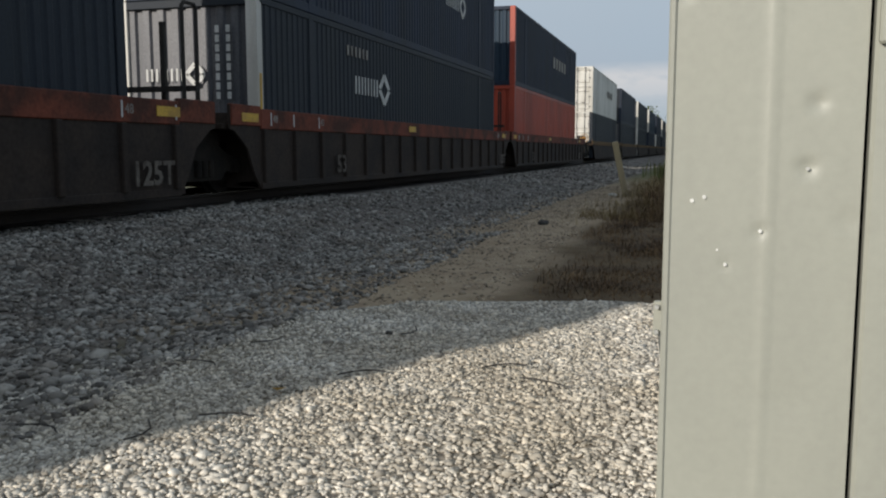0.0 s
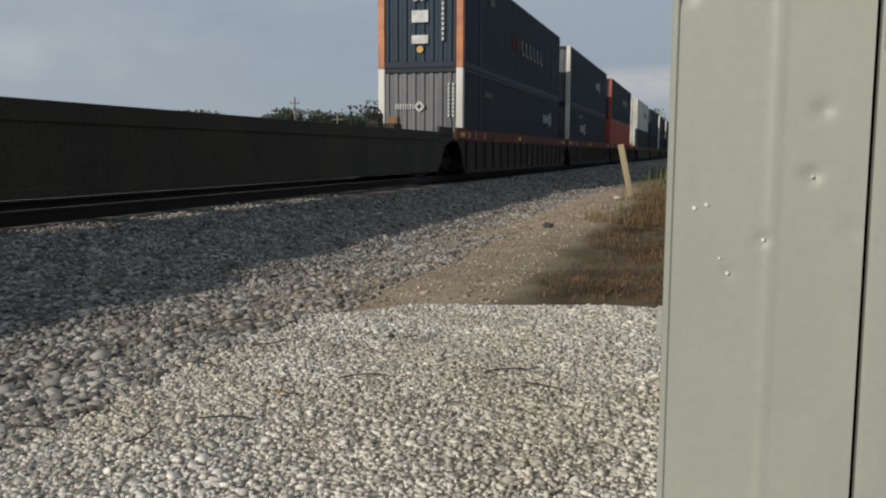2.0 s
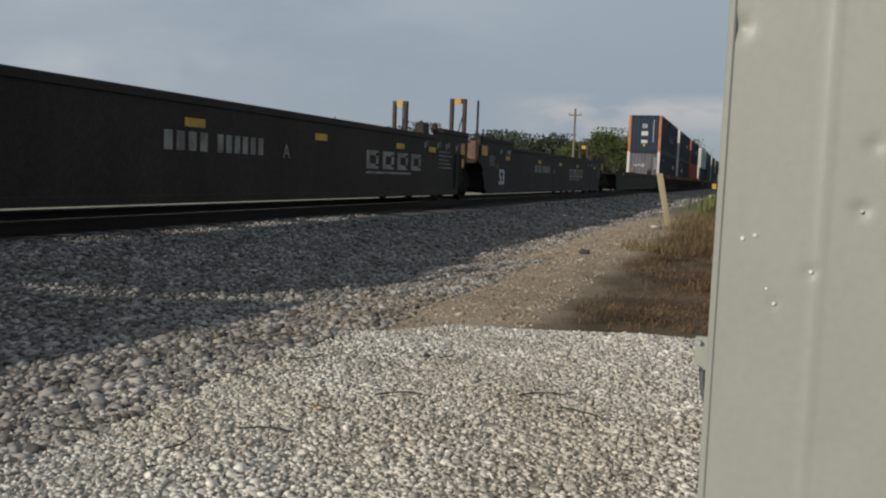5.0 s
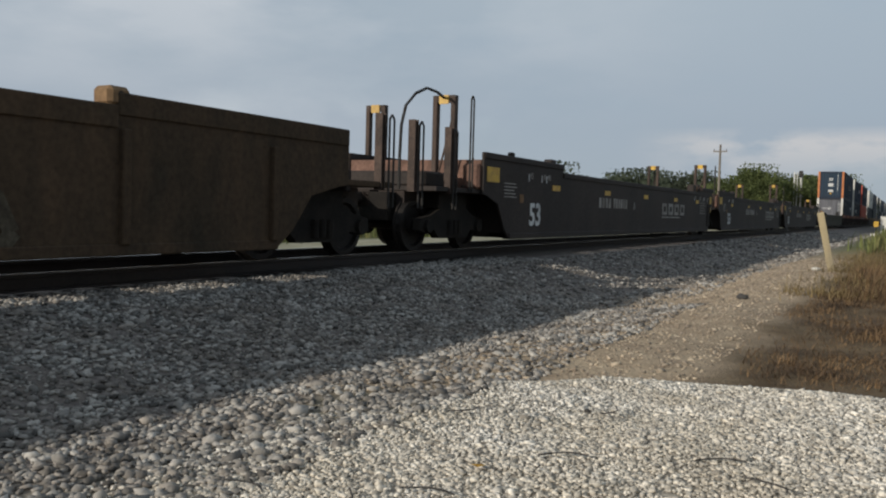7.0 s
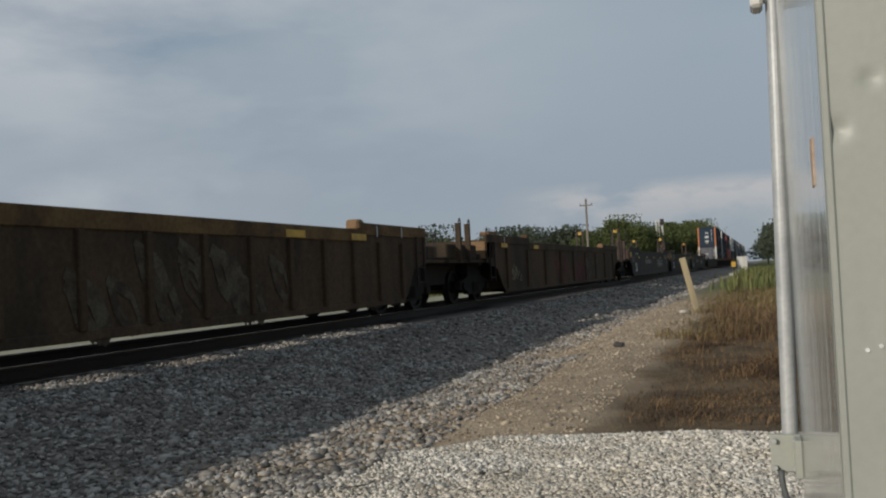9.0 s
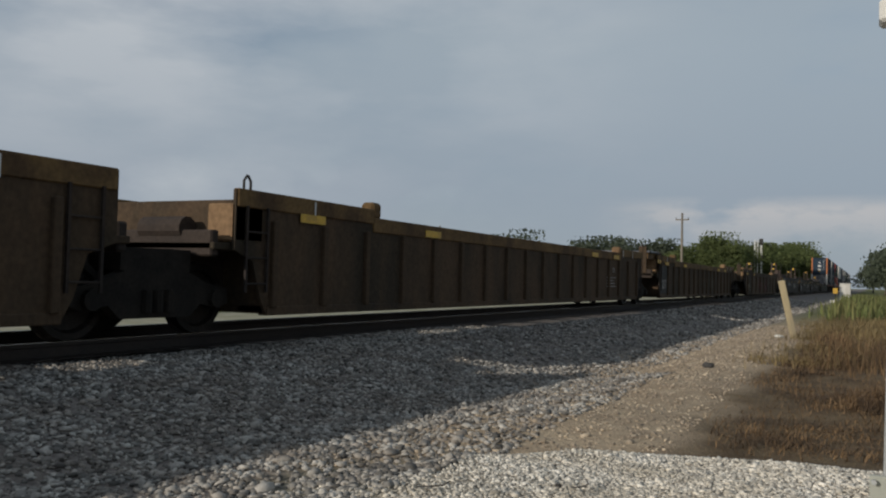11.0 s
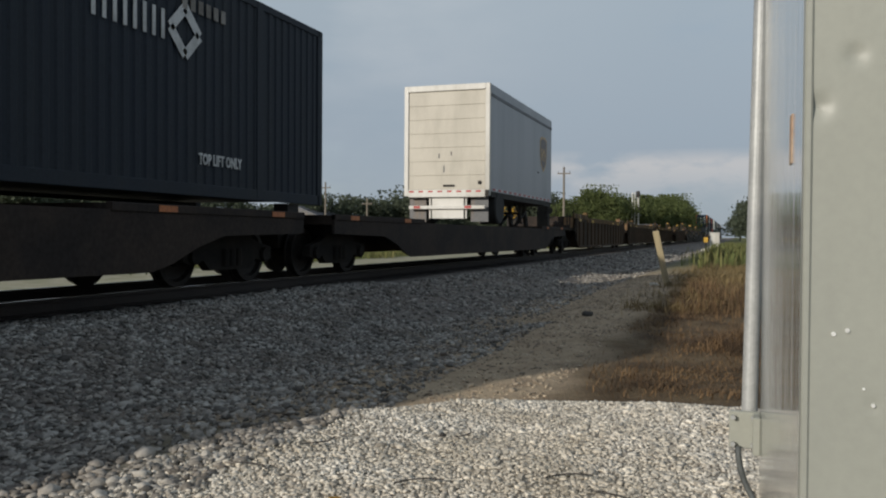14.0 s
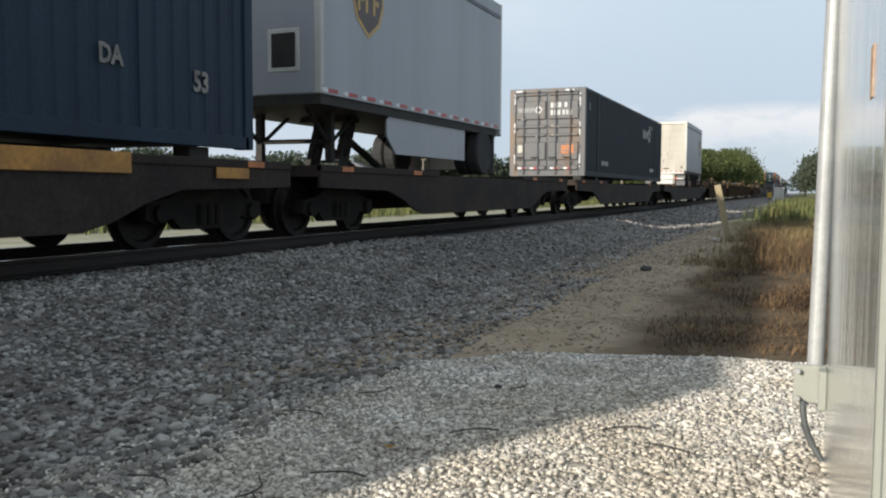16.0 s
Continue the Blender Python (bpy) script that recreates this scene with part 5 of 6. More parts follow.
def tail_train():
    f1 = flat_car(-205.0, -184.3, (0.9, 17.2), "low black platform car with hand brake wheels", M["carblack"])
    f2 = flat_car(-223.2, -206.1, (0.9, 15.6), "low black platform car under a container", M["carblack"])
    f3 = flat_car(-238.6, -224.4, (1.2, 11.9), "low black platform car under a trailer", M["carblack"])
    f4 = flat_car(-259.0, -239.4, (1.9, 18.3), "low black platform car with ochre sills", M["carblack"])
    brake_wheel(f1, (0.9, 20.2, 1.73), 0.29, M["black"], -50)
    part("brake_stand", bx(0.4, 0.85, 20.1, 20.4, 1.06, 1.9, bevel=0.02), M["black"], f1)
    brake_wheel(f1, (-0.7, 20.25, 1.72), 0.30, M["yellow"], -50)
    part("brake_stand", bx(-0.9, -0.5, 20.38, 20.6, 1.06, 1.78, bevel=0.02), M["black"], f1)
    handrail(f1, 0.2, 19.0, 1.06, 1.6, 0.14)
    for y in (21.6, 22.2):
        handrail(f1, 1.1, y - 1.2, 1.06, 1.35, 0.12)
    hitch(f1, 17.75, 1)
    hitch(f3, 2.6, -1)
    for car, ys in ((f2, (0.4, 2.6, 16.0)), (f4, (1.2, 3.4, 16.8))):
        for y in ys:
            for x in (-1.2, 0.95):
                part("pedestal", bx(x, x + 0.25, y + 1.0, y + 1.35, 0.98, 1.215), M["black"], car)
    part("ochre_sill", bx(1.46, 1.468, 0.3, 16.55, 0.87, 1.085), M["ochre_bright"], f4, "long ochre painted sill band")
    part("ochre_plate", bx(1.46, 1.468, 17.95, 18.6, 0.84, 0.97), M["ochre_bright"], f4, "ochre painted end plate")
    t1 = road_trailer(-194.92, 8.46, False, "white box trailer with cream roll-up door on a platform car")
    t2 = road_trailer(-238.35, 8.22, True, "white box trailer riding nose first on a platform car")
    c = container("dark slate container with rusty grey doors on a platform car", -221.65, 1.215, M["slate"], M["doorgrey"], M["doorgrey"], L=16.45, back="door")
    corner_logo(c, -0.98, -0.018, 2.12, 0.15, FACE_BACK)
    bars("number", (0.13, -0.018, 2.02), [(i * 0.13, 0.24, 0.09, 0.16) for i in (0, 1, 2, 3.6)] + [(i * 0.12, 0.0, 0.085, 0.16) for i in (0, 1, 2, 3.3, 4.3, 5.3)], FACE_BACK, M["letter"], c)
    bars("small_print", (0.15, -0.018, 1.335), [(0, i * 0.27, 0.06 + 0.22, 0.045) for i in range(2)] + [(0.0, 0.33, 0.2, 0.03), (0.6, 0.02, 0.2, 0.05)], FACE_BACK, M["oldletter"], c)
    pl = part("placard", bx(0.50, 0.92, -0.020, -0.012, 0.74, 1.02), M["orange"], c, "faded orange placard")
    bars("lettering", (0.54, -0.021, 0.80), [(i * 0.06, 0, 0.04, 0.07) for i in range(5)] + [(0.1 + i * 0.05, 0.12, 0.035, 0.04) for i in range(4)], FACE_BACK, M["oldletter"], pl)
    part("placard", bx(-1.0, -0.84, -0.020, -0.012, 0.78, 1.03), M["doorcream"], c, "small pale placard")
    for x, z in ((-0.9, 1.92), (-0.42, 1.36)):
        part("scuff", slab_back([(x, z), (x + 0.1, z + 0.04), (x + 0.16, z - 0.05), (x + 0.05, z - 0.08)], -0.02, -0.012), M["oldletter"], c, "pale torn sticker")
    for x in (-1.0, -0.58, 0.12, 0.58):
        part("door_tape", bx(x, x + 0.13, -0.020, -0.012, 0.23, 0.29), M["tape_white"], c)
        part("door_tape", bx(x + 0.13, x + 0.25, -0.020, -0.012, 0.23, 0.29), M["tape_red"], c)
    for x in (-1.08, 0.62):
        part("door_tape", bx(x, x + 0.3, -0.012, -0.004, 2.80, 2.85), M["tape_white"], c)
    for z in (0.3, 1.35, 2.3):
        part("door_tape", bx(1.10, 1.135, -0.006, -0.001, z, z + 0.42), M["tape_white"], c)
        part("door_tape", bx(-1.135, -1.10, -0.006, -0.001, z + 0.1, z + 0.42), M["tape_white"], c)
    bm = bmesh.new()
    for i in range(4):
        pipe(bm, [(0.58 + i * 0.09, -0.014, 0.41 + 0.05 * (i % 2)), (0.62 + i * 0.09, -0.016, 0.50), (0.65 + i * 0.09, -0.014, 0.39)], 0.009, 4)
    tagged(part("spray_paint", bm, M["oldletter"], c, "small pale scrawl on the door"), kind="stuff")
    writing("lettering", "TOP LIFT ONLY", (1.30, 2.52, 0.42), 0.21, FACE_X, M["letter"], c, wide=0.78, bold=0.006)
    writing("lettering", "TOP LIFT ONLY", (1.30, 12.95, 0.42), 0.2, FACE_X, M["letter"], c, wide=0.72, bold=0.006)
    corner_logo(c, 1.30, 11.0, 1.88, 0.36)
    bars("number", (1.30, 12.6, 2.35), [(i * 0.17, 0, 0.1, 0.17) for i in range(6)], FACE_X, M["oldletter"], c)
    bars("number", (1.30, 0.5, 2.2), [(i * 0.14, 0, 0.08, 0.25) for i in range(2)], FACE_X, M["oldletter"], c)
    c = container("blue container with white lettering on a platform car", -257.3, 1.215, M["blue"], L=17.25, H=3.2, pitch=0.28)
    writing("figure", "53", (1.30, 16.06, 0.64), 0.34, FACE_X, M["oldletter"], c, wide=0.85, bold=0.01)
    writing("figure", "DA", (1.30, 14.6, 0.78), 0.28, FACE_X, M["oldletter"], c, wide=0.85, bold=0.01)


def stacks():
    zl, zu = 0.19, 3.10
    c = container("dark slate container with white corner posts and grey ribbed end", -6.55, zl, M["slate"], M["white"], M["greyend"], L=16.5)
    corner_logo(c, -0.75, -0.012, 1.72, 0.16, FACE_BACK)
    bars("number", (0.85, -0.012, 1.5), [(0, i * 0.11, 0.05, 0.08) for i in range(9)] + [(0.13, i * 0.11, 0.05, 0.08) for i in range(9)], FACE_BACK, M["letter"], c)
    bm = bmesh.new()
    rod(bm, (-0.85, -0.015, 1.38), (-0.85, -0.005, 1.38), 0.22, 4)
    part("placard", bm, M["tan"], c, "tan diamond placard")
    corner_logo(c, 1.30, 12.6, 1.75, 0.34)
    bars("number", (1.30, 2.6, 2.2), [(i * 0.2, 0, 0.06, 0.2) for i in range(5)], FACE_X, M["oldletter"], c)
    u = container("blue container with orange corner posts and figures on its end", -6.55, zu, M["navy"], M["orange"], M["blue"], L=16.5)
    writing("figure", "53", (-0.22, -0.012, 1.9), 0.42, FACE_BACK, M["letter"], u, bold=0.012)
    part("label_panel", bx(-0.25, 0.25, -0.012, -0.003, 1.28, 1.62), M["letter"], u)
    part("label_panel", bx(-0.25, 0.25, -0.012, -0.003, 0.68, 0.92), M["letter"], u)
    part("yellow_dot", rod(bmesh.new(), (0, -0.012, 0.52), (0, -0.003, 0.52), 0.1, 12), M["yellow"], u)
    bars("number", (0.66, -0.012, 0.75), [(0, i * 0.14, 0.06, 0.1) for i in range(13)], FACE_BACK, M["letter"], u)
    bars("lettering", (1.30, 6.4, 1.25), [(0, 0, 0.5, 0.5), (0.7, 0, 0.5, 0.5)], FACE_X, M["graff_red"], u)
    bars("lettering", (1.30, 8.0, 1.15), [(i * 0.75, 0, 0.16, 0.55) for i in range(6)] + [(i * 0.75, 0, 0.5, 0.14) for i in range(6)], FACE_X, M["oldletter"], u)
    bars("number", (1.30, 3.2, 2.2), [(i * 0.2, 0, 0.1, 0.25) for i in range(3)], FACE_X, M["oldletter"], u)
    for s, lower, upper, lp, up, le, ue, ll, lu in (
            (13.2, "slate", "navy", "white", "white", "greyend", "greyend", "dark slate container with pale corner posts", "navy container with pale corner posts, stacked on top"),
            (32.7, "red", "navy", "red", "red", "red", "blue", "plain red container in a well car", "navy container with red corner posts, stacked on top"),
            (56.7, "slate", "white", "slate", "white", "white", "white", "dark container with white markings", "white container stacked on a dark one"),
            (77.2, "slate", "navy", "slate", "navy", "greyend", "slate", "dark slate container in a far well car", "navy container on a far well car"),
            (97.7, "slate", "slate", "white", "white", "greyend", "greyend", "dark slate container with pale posts", "dark slate container with pale posts, stacked on top"),
            (118.2, "navy", "blue", "navy", "white", "blue", "blue", "navy container in a far well car", "blue container with pale posts, stacked on top"),
            (138.7, "slate", "navy", "white", "navy", "greyend", "slate", "dark slate container with pale posts", "navy container on a far well car"),
            (159.2, "slate", "slate", "slate", "white", "greyend", "greyend", "dark slate container in a far well car", "dark slate container with pale posts, stacked on top"),
            (179.7, "navy", "navy", "white", "white", "blue", "blue", "navy container with pale posts", "navy container with pale posts, stacked on top")):
        p = 0.2 if s < 40 else 0.6
        shut = "door" if 50 < s < 60 else "wall"
        c = container(ll, s, zl, M[lower], M[lp], M[le], pitch=p, back=shut)
        u = container(lu, s, zu, M[upper], M[up], M[ue], pitch=p, back=shut)
        if s < 20:
            corner_logo(c, 1.30, 4.0, 1.62, 0.36)
            corner_logo(c, -0.75, -0.012, 1.6, 0.2, FACE_BACK)
            bars("number", (1.30, 3.6, 2.35), [(i * 0.2, 0, 0.08, 0.2) for i in range(6)], FACE_X, M["oldletter"], c)
            bars("number", (0.55, -0.012, 1.3), [(0, i * 0.15, 0.07, 0.11) for i in range(8)] + [(0.2, i * 0.15, 0.07, 0.11) for i in range(8)], FACE_BACK, M["letter"], c)
            corner_logo(u, 1.30, 10.5, 1.5, 0.36)
            part("yellow_plate", bx(1.296, 1.302, 0.05, 0.12, 0.9, 1.7), M["yellow"], c)
        elif s < 60:
            bars("lettering", (1.30, 8.6, 1.4), [(i * 0.8, 0, 0.5, 0.5) for i in range(5)], FACE_X, M["oldletter"], u)


load_train()
tail_train()
stacks()


# ---- things that stand beside the track ----
def relay_case():
    """The equipment case close to the camera."""
    c = thing("equipment_case", "grey-beige steel railway equipment case with dents and chipped paint", "equipment case")
    x0, y0, y1, z0, z1 = 6.70, 2.35, 4.55, -0.36, 2.5
    part("side_panel", bx(x0, x0 + 0.03, y0 + 0.035, y1, z0, z1, bevel=0.004), M["caseside"], c, "glossy streaked side panel")
    part("side_panel", bx(8.87, 8.90, y0 + 0.035, y1, z0, z1), M["caseside"], c)
    part("back_panel", bx(x0 + 0.03, 8.87, y1 - 0.03, y1, z0, z1), M["casepaint"], c)
    part("roof", bx(x0 - 0.04, 8.94, y0 - 0.04, y1 + 0.04, z1, z1 + 0.06, bevel=0.01), M["casepaint"], c)
    part("plinth", bx(x0 + 0.05, 8.85, y0 + 0.06, y1 - 0.05, z0 - 0.2, z0), M["doorgrey"], c)

    dents = ((6.851, 0.531, 0.012, -0.005), (6.918, 0.634, 0.016, -0.007), (6.799, 0.475, 0.008, -0.004), (6.930, 0.735, 0.016, -0.006), (6.719, 0.921, 0.020, -0.008), (6.770, 0.995, 0.016, -0.006),
             (6.90, 0.25, 0.05, -0.002), (6.98, 0.55, 0.02, -0.002))

    def sheet(xa, xb):
        bm = bmesh.new()
        xs, zs = np.arange(xa, xb + 0.004, 0.008), np.arange(0.0, 1.2, 0.008)
        zs = np.concatenate([[z0], zs, [1.6, z1]])
        xs[-1] = xb
        grid = []
        for z in zs:
            row = []
            for x in xs:
                d = sum(a * math.exp(-((x - dx) ** 2 + (z - dz) ** 2) / (2 * (r * 0.55) ** 2)) for dx, dz, r, a in dents)
                groove = 0.0025 * math.exp(-((x - 6.862) / 0.006) ** 2)
                row.append(bm.verts.new((x, y0 - d + 0.0008 * math.sin(7 * x + 3 * z) * math.sin(4 * z) - groove, z)))
            grid.append(row)
        for a, b in zip(grid, grid[1:]):
            for i in range(len(xs) - 1):
                bm.faces.new((a[i], a[i + 1], b[i + 1], b[i]))
        return bm

    f = part("front_panel", sheet(x0 + 0.012, 6.997), M["casepaint"], c, "dented painted front panel", smooth=True)
    part("front_edge", bx(x0, x0 + 0.012, y0 - 0.004, y0 + 0.035, z0, z1, bevel=0.003), M["casepaint"], f)
    part("panel_back", bx(x0 + 0.01, 6.995, y0 + 0.008, y0 + 0.03, z0, z1), M["black"], f)
    d = part("door", bx(7.004, 8.885, y0 - 0.012, y0 + 0.03, z0 + 0.03, z1 - 0.02, bevel=0.006), M["casepaint"], c, "hinged front door")
    part("hinge", bx(7.007, 7.023, y0 - 0.028, y0 - 0.012, 0.82, 0.96, bevel=0.004), M["casepaint"], d)
    part("hinge", bx(7.007, 7.023, y0 - 0.028, y0 - 0.012, 1.72, 1.86, bevel=0.004), M["casepaint"], d)
    for x, z, r in ((6.744, 0.579, 0.0035), (6.763, 0.585, 0.0035), (6.799, 0.475, 0.003), (6.851, 0.531, 0.003), (6.918, 0.632, 0.003), (6.786, 0.499, 0.002)):
        bm = bmesh.new()
        rod(bm, (x, y0 - 0.0035, z), (x, y0 + 0.002, z), r, 7)
        part("paint_chip", bm, M["chip"], f)
    bm = bmesh.new()
    box(bm, x0 - 0.002, x0 + 0.001, 2.64, 2.70, 0.86, 0.95)
    part("rust_stain", bm, M["rustspot"], c, "rust stain on the side panel")
    # bracket and mast beside the case
    b = part("pole_bracket", bx(6.585, 6.70, 4.51, 4.54, -0.11, 0.035, bevel=0.004), M["casepaint"], c, "painted clamp plate for the pole")
    part("bracket_return", bx(6.672, 6.70, 4.40, 4.50, -0.11, 0.035, bevel=0.004), M["casepaint"], b)
    for x in (6.60, 6.675):
        for z in (-0.09, 0.015):
            part("bolt", rod(bmesh.new(), (x, 4.482, z), (x, 4.50, z), 0.010, 6), M["galv"], b)
    m = thing("conduit_pole", "galvanised steel pipe clamped beside the equipment case", "pole")
    part("pipe", rod(bmesh.new(), (6.660, 4.60, -0.09), (6.722, 4.60, 3.4), 0.031, 20), M["galv"], m, smooth=False)
    part("collar", rod(bmesh.new(), (6.660, 4.60, -0.10), (6.662, 4.60, 0.02), 0.037, 20), M["galv"], m)
    k = part("flood_lamp", bx(6.604, 6.652, 4.53, 4.65, 1.74, 1.83, bevel=0.012), M["white"], m, "small white lamp head")
    part("lamp_arm", bx(6.648, 6.67, 4.58, 4.61, 1.77, 1.80), M["galv"], m)
    bm = bmesh.new()
    pts = [Vector((6.62 + 0.09 * u * u, 4.50 - 0.02 * u, -0.10 - 0.27 * u + 0.03 * u * u)) for u in np.linspace(0, 1, 9)]
    pipe(bm, pts, 0.012, 8)
    tagged(new("cable", mesh_of("cable", bm, M["cable"], True)), "grey cable running from the pole into the ground", "cable")


def leaning_post():
    bm = bmesh.new()
    box(bm, -0.065, 0.065, -0.05, 0.05, -0.15, 1.22, bevel=0.008)
    ob = new("leaning_post", mesh_of("leaning_post", bm, M["wood"]))
    ob.matrix_basis = pose(5.20, 20.0, -0.34, 4, -12.5, 8)
    tagged(ob, "weathered pale wooden marker post leaning in dry grass", "post")


def utility_pole(x, y, top):
    base = float(ground_z(x, y))
    p = thing("utility_pole", "grey wooden utility pole with a short crossarm", "utility pole", "utility poles", at=pose(x, y, base))
    h = top - base
    part("shaft", rod(bmesh.new(), (0, 0, -0.3), (0, 0, h), 0.19, 10, 0.13), M["pole"], p)
    part("crossarm", bx(-0.9, 0.9, -0.08, 0.08, h - 1.0, h - 0.84), M["pole"], p)
    for dx in (-0.8, 0.8):
        part("insulator", rod(bmesh.new(), (dx, 0, h - 0.84), (dx, 0, h - 0.6), 0.06, 6), M["greyend"], p)


def far_house():
    x, y = -64.0, 134.0
    h = thing("house", "low grey house with a shallow gable roof behind the trees", "house", at=pose(x, y, float(ground_z(x, y))))
    w = part("wall", bx(-6, 6, -4, 4, -0.2, 4.3), M["doorgrey"], h)
    for dx in (-3.4, 0.2, 3.4):
        f = part("window", bx(dx - 0.6, dx + 0.6, -4.06, -4.0, 1.6, 2.9), M["white"], w)
        part("pane", bx(dx - 0.5, dx + 0.5, -4.08, -4.06, 1.7, 2.8), M["black"], f)
    bm = plate(bmesh.new(), [(-6.6, 4.1), (0, 6.6), (6.6, 4.1), (6.6, 4.32), (0, 6.85), (-6.6, 4.32)], -4.6, 4.6)
    part("roof", bm, M["greyend"], h, "weathered grey gable roof")
    part("gable", plate(bmesh.new(), [(-6, 4.3), (6, 4.3), (0, 6.55)], -4.0, -3.9), M["doorgrey"], h)


def signal_mast():
    p = thing("signal_mast", "silver railway signal mast with ladder and dark heads", "signal", at=pose(-8.7, 144, -1.0))
    part("mast", rod(bmesh.new(), (0, 0, 0), (0, 0, 9.2), 0.16, 10), M["white"], p)
    bm = bmesh.new()
    for x in (-0.95, -0.5):
        rod(bm, (x, -0.3, 0), (x, -0.3, 9.0), 0.08, 6)
    for z in np.arange(0.4, 9, 0.4):
        rod(bm, (-0.95, -0.3, z), (-0.5, -0.3, z), 0.045, 5)
    part("ladder", bm, M["white"], p)
    for z in (8.2, 5.6):
        h = part("signal_head", bx(-0.3, 0.3, -0.5, -0.2, z, z + 1.0, bevel=0.08), M["black"], p)
    part("platform", bx(-1.0, 0.4, -0.6, 0.4, 5.2, 5.26), M["galv"], p)


def far_cases():
    for x, y, w, h in ((4.95, 73.0, 0.75, 1.35), (8.25, 73.0, 0.65, 1.35)):
        c = thing("signal_case", "small white metal signal case beside the track", "signal case", "signal cases", at=pose(x, y, float(ground_z(x, y))))
        part("body", bx(-w / 2, w / 2, -0.3, 0.3, 0.0, h, bevel=0.02), M["white"], c)
        part("lid", bx(-w / 2 - 0.04, w / 2 + 0.04, -0.34, 0.34, h, h + 0.06, bevel=0.02), M["white"], c)
    x, y = 4.3, 72.0
    p = thing("marker_post", "short yellow marker post with a pale foot", "post", at=pose(x, y, float(ground_z(x, y))))
    part("shaft", rod(bmesh.new(), (0, 0, 0), (0, 0, 1.5), 0.05, 8), M["black"], p)
    part("board", bx(-0.16, 0.16, -0.06, -0.03, 0.7, 1.1, bevel=0.01), M["yellow"], p)
    part("foot", bx(-0.35, 0.15, -0.2, 0.2, 0.0, 0.2, bevel=0.02), M["white"], p)


def tree(name, label, seed, h, spread, material, leaves=1500, size=0.32, trunk=0.35):
    rng = np.random.default_rng(seed)
    t = thing(name, label, "tree", "trees along the far side")
    bm = bmesh.new()
    rod(bm, (0, 0, -0.3), (0.1, 0, h * trunk), 0.03 * h, 8, 0.018 * h)
    tips = []
    for k in range(9):
        a = rng.uniform(0, 2 * np.pi)
        r = spread * rng.uniform(0.35, 0.85)
        base = Vector((0.05, 0, h * trunk * rng.uniform(0.5, 1.0)))
        tip = Vector((math.cos(a) * r, math.sin(a) * r, h * rng.uniform(trunk + 0.05, 0.88)))
        rod(bm, base, tip, 0.012 * h, 5, 0.003 * h)
        tips.append(tip)
    part("trunk", bm, M["bark"], t)
    c = []
    for tip in tips + [Vector((0, 0, h * 0.85)), Vector((0.3 * spread, 0, h * 0.6)), Vector((-0.3 * spread, 0.2, h * 0.62))]:
        n = leaves // 12
        p = np.clip(rng.normal(size=(n, 3)), -1.7, 1.7) * np.array([spread * 0.26, spread * 0.26, h * 0.10]) * rng.uniform(0.7, 1.25) + np.array(tip)
        c.append(p)
    c = np.concatenate(c)
    c = c[c[:, 2] > h * 0.08]
    n = len(c)
    u, v = rng.normal(size=(n, 3)), rng.normal(size=(n, 3))
    u /= np.linalg.norm(u, axis=1)[:, None]
    v -= (v * u).sum(1)[:, None] * u
    v /= np.linalg.norm(v, axis=1)[:, None]
    s = (size * rng.uniform(0.5, 1.4, n))[:, None]
    pts = np.stack([c - u * s, c + v * s * 0.6, c + u * s, c - v * s * 0.6], 1).reshape(-1, 3)
    me = bpy.data.meshes.new("crown")
    me.from_pydata(pts.tolist(), [], [(4 * k, 4 * k + 1, 4 * k + 2, 4 * k + 3) for k in range(n)])
    me.materials.append(material)
    part("crown", me, None, t)
    return t


def leafy(m):
    """Lets some daylight through the leaves."""
    n, l = m.node_tree.nodes, m.node_tree.links
    b, thin, mx = n["Principled BSDF"], n.new("ShaderNodeBsdfTranslucent"), n.new("ShaderNodeMixShader")
    mx.inputs[0].default_value = 0.42
    l.new(b.inputs["Base Color"].links[0].from_socket, thin.inputs["Color"])
    l.new(b.outputs[0], mx.inputs[1])
    l.new(thin.outputs[0], mx.inputs[2])
    l.new(mx.outputs[0], n["Material Output"].inputs["Surface"])


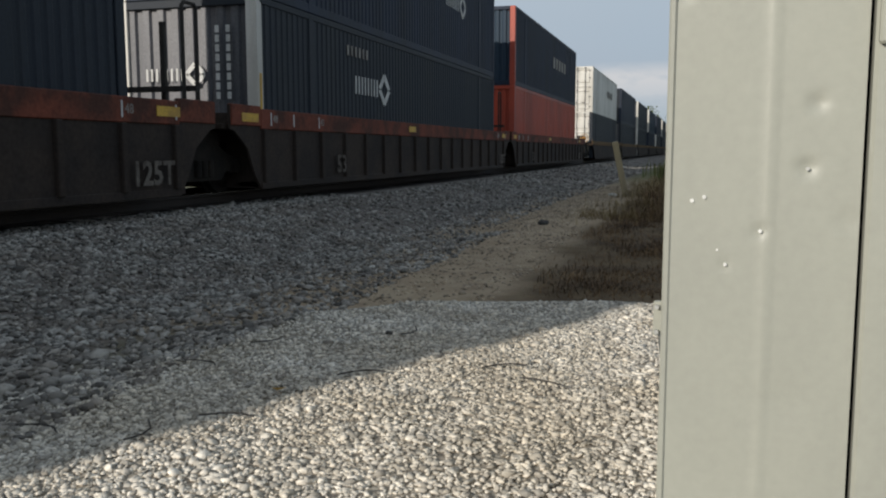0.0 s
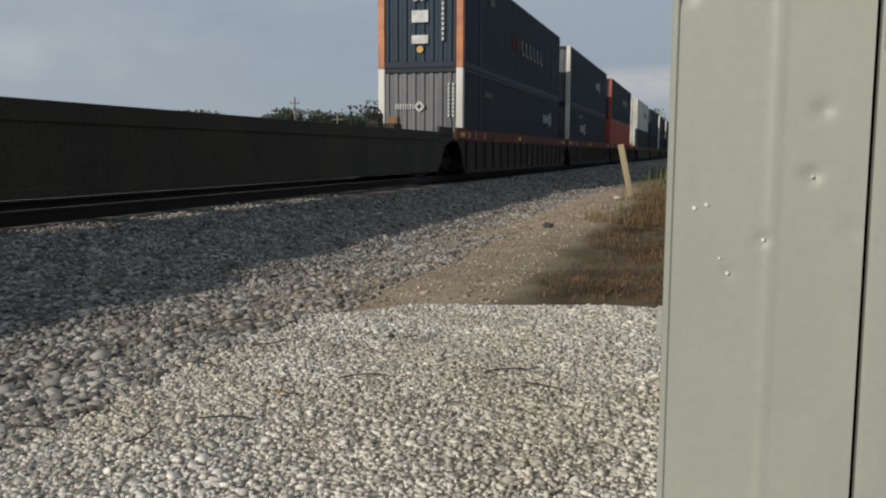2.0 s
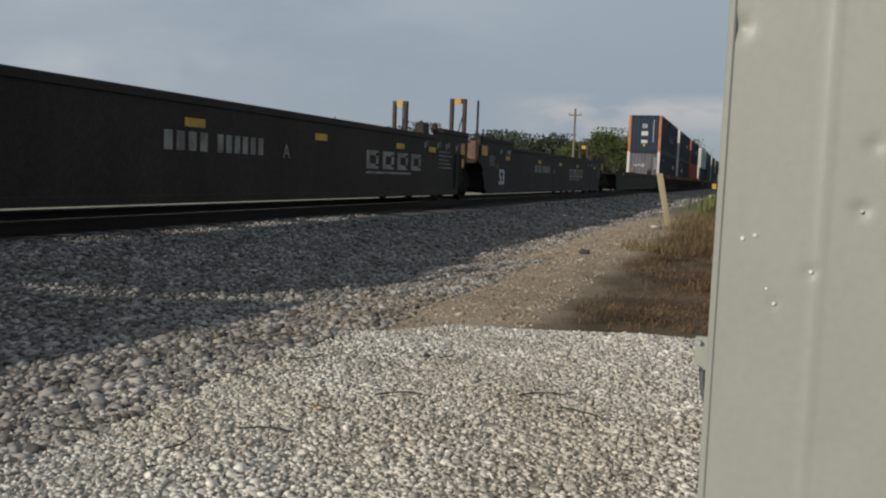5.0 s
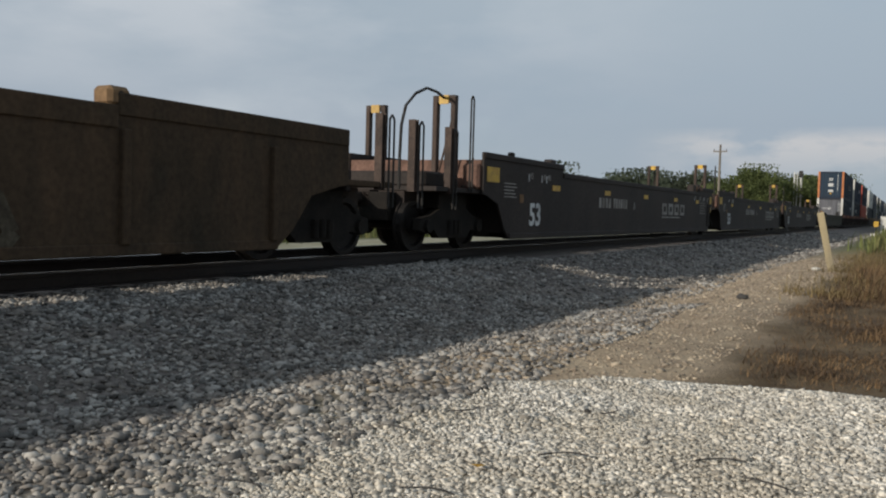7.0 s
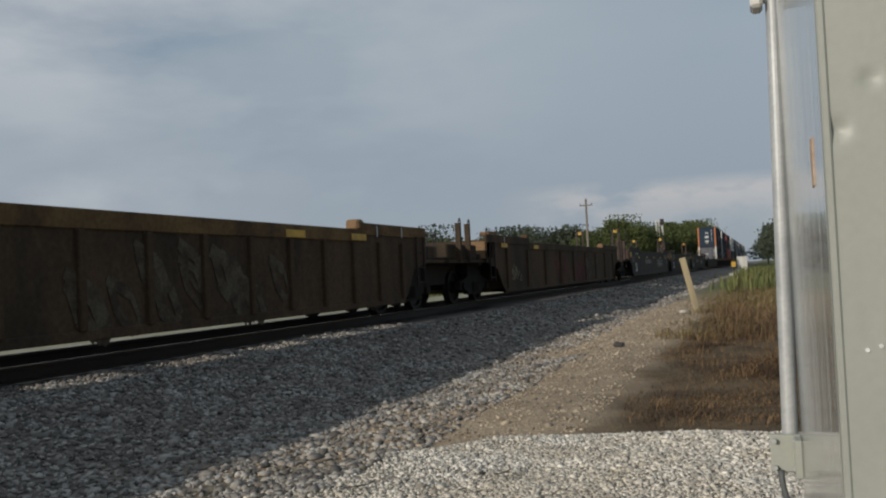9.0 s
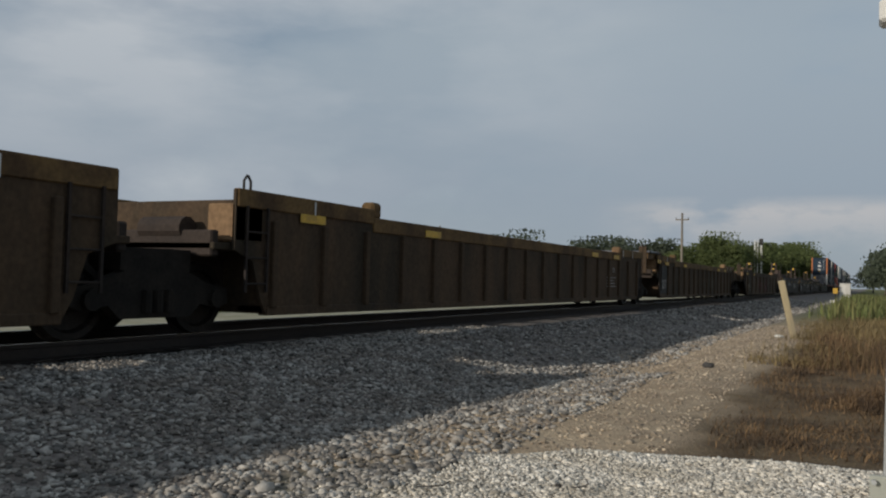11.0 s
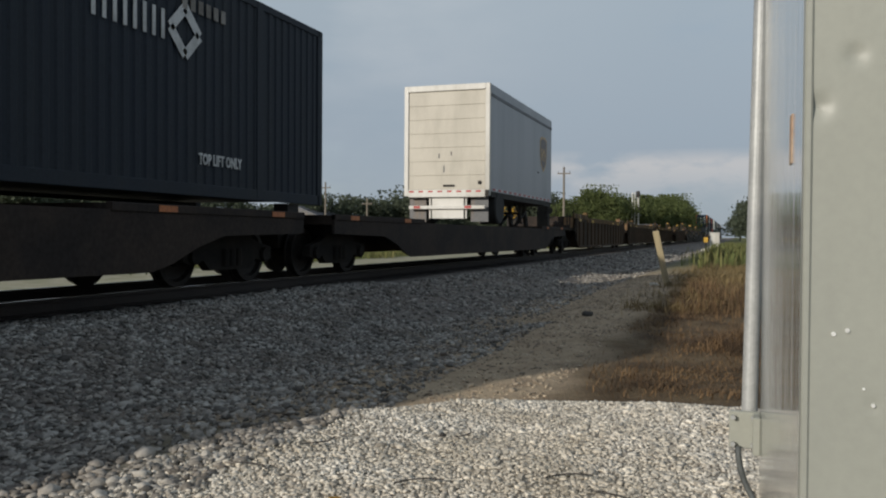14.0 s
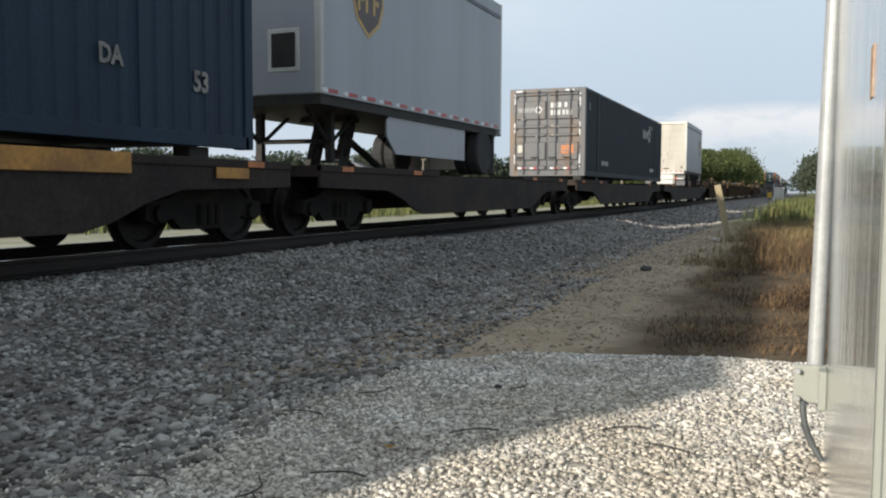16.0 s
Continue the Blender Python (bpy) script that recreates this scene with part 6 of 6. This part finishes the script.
def woods():
    leafy(M["leaf"])
    leafy(M["leaf_far"])
    rng = random.Random(11)
    near = [tree("tree", "bushy green tree on the far side of the track", 20 + k, 8.0, 4.6, M["leaf"], 11000, 0.17, 0.2) for k in range(3)]
    far = [tree("tree", "dull green distant tree", 40 + k, 8.0, 5.0, M["leaf_far"], 4200, 0.27, 0.2) for k in range(3)]
    spots = [(-15.5, 138, 1.1), (-19, 136, 0.95), (-12.5, 146, 1.0), (-21.5, 142, 0.75), (-17, 150, 1.1), (-10.5, 150, 0.9), (-13.5, 137, 0.95), (-17.5, 141, 1.1), (-24, 148, 0.7), (-8.5, 165, 1.1), (-9.5, 158, 1.1), (-7.5, 172, 1.15), (-7.5, 186, 1.2), (-8.5, 200, 1.35), (-8, 225, 1.45), (-8.5, 250, 1.5), (-8, 290, 1.5)]
    far_spots = [(-30 - 2.4 * k + rng.uniform(-2, 2), 172 - 2.0 * k + rng.uniform(-8, 8), rng.uniform(0.78, 1.08)) for k in range(46)]
    far_spots = [(x, y, k * (1.12 if x < -88 else 1.22 if x > -64 else 1.0)) for x, y, k in far_spots]
    far_spots += [(-24 - 3 * k, 210 + rng.uniform(-10, 10), rng.uniform(0.8, 1.2)) for k in range(14)]
    right = [(11, 150, 0.95), (15, 140, 1.0), (20, 135, 1.0), (26, 128, 1.1), (9.5, 190, 1.1), (7.5, 250, 1.0), (34, 120, 1.2), (13, 170, 1.0)]
    used = set()
    for kinds, places in ((near, spots), (far, far_spots + right)):
        for i, (x, y, k) in enumerate(places):
            src = kinds[i % 3]
            m = pose(x, y, float(ground_z(x, y)), 0, 0, rng.uniform(0, 360))
            if src in used:
                o = copy_thing(src, m)
            else:
                used.add(src)
                o = src
                o.matrix_basis = m
            o.scale = (k, k, k * rng.uniform(0.9, 1.1))


relay_case()
leaning_post()
utility_pole(-16.4, 120, 10.45)
utility_pole(-57.6, 128, 9.4)
utility_pole(-51.0, 130, 6.8)
far_house()
signal_mast()
far_cases()
woods()


def motions():
    for ob, s, z in MOVING:
        walk(ob, [(0.0, pose(MID, s, z)), (16.0, pose(MID, s + SPEED * 16.0, z))])
    step = SPEED / 0.42 / FPS
    for ob, dy in WHEELS:
        walk(ob, [(k / FPS, Matrix.Translation((0, dy, 0.42)) @ Matrix.Rotation(-step * k, 4, "X")) for k in range(16 * FPS + 1)])


motions()
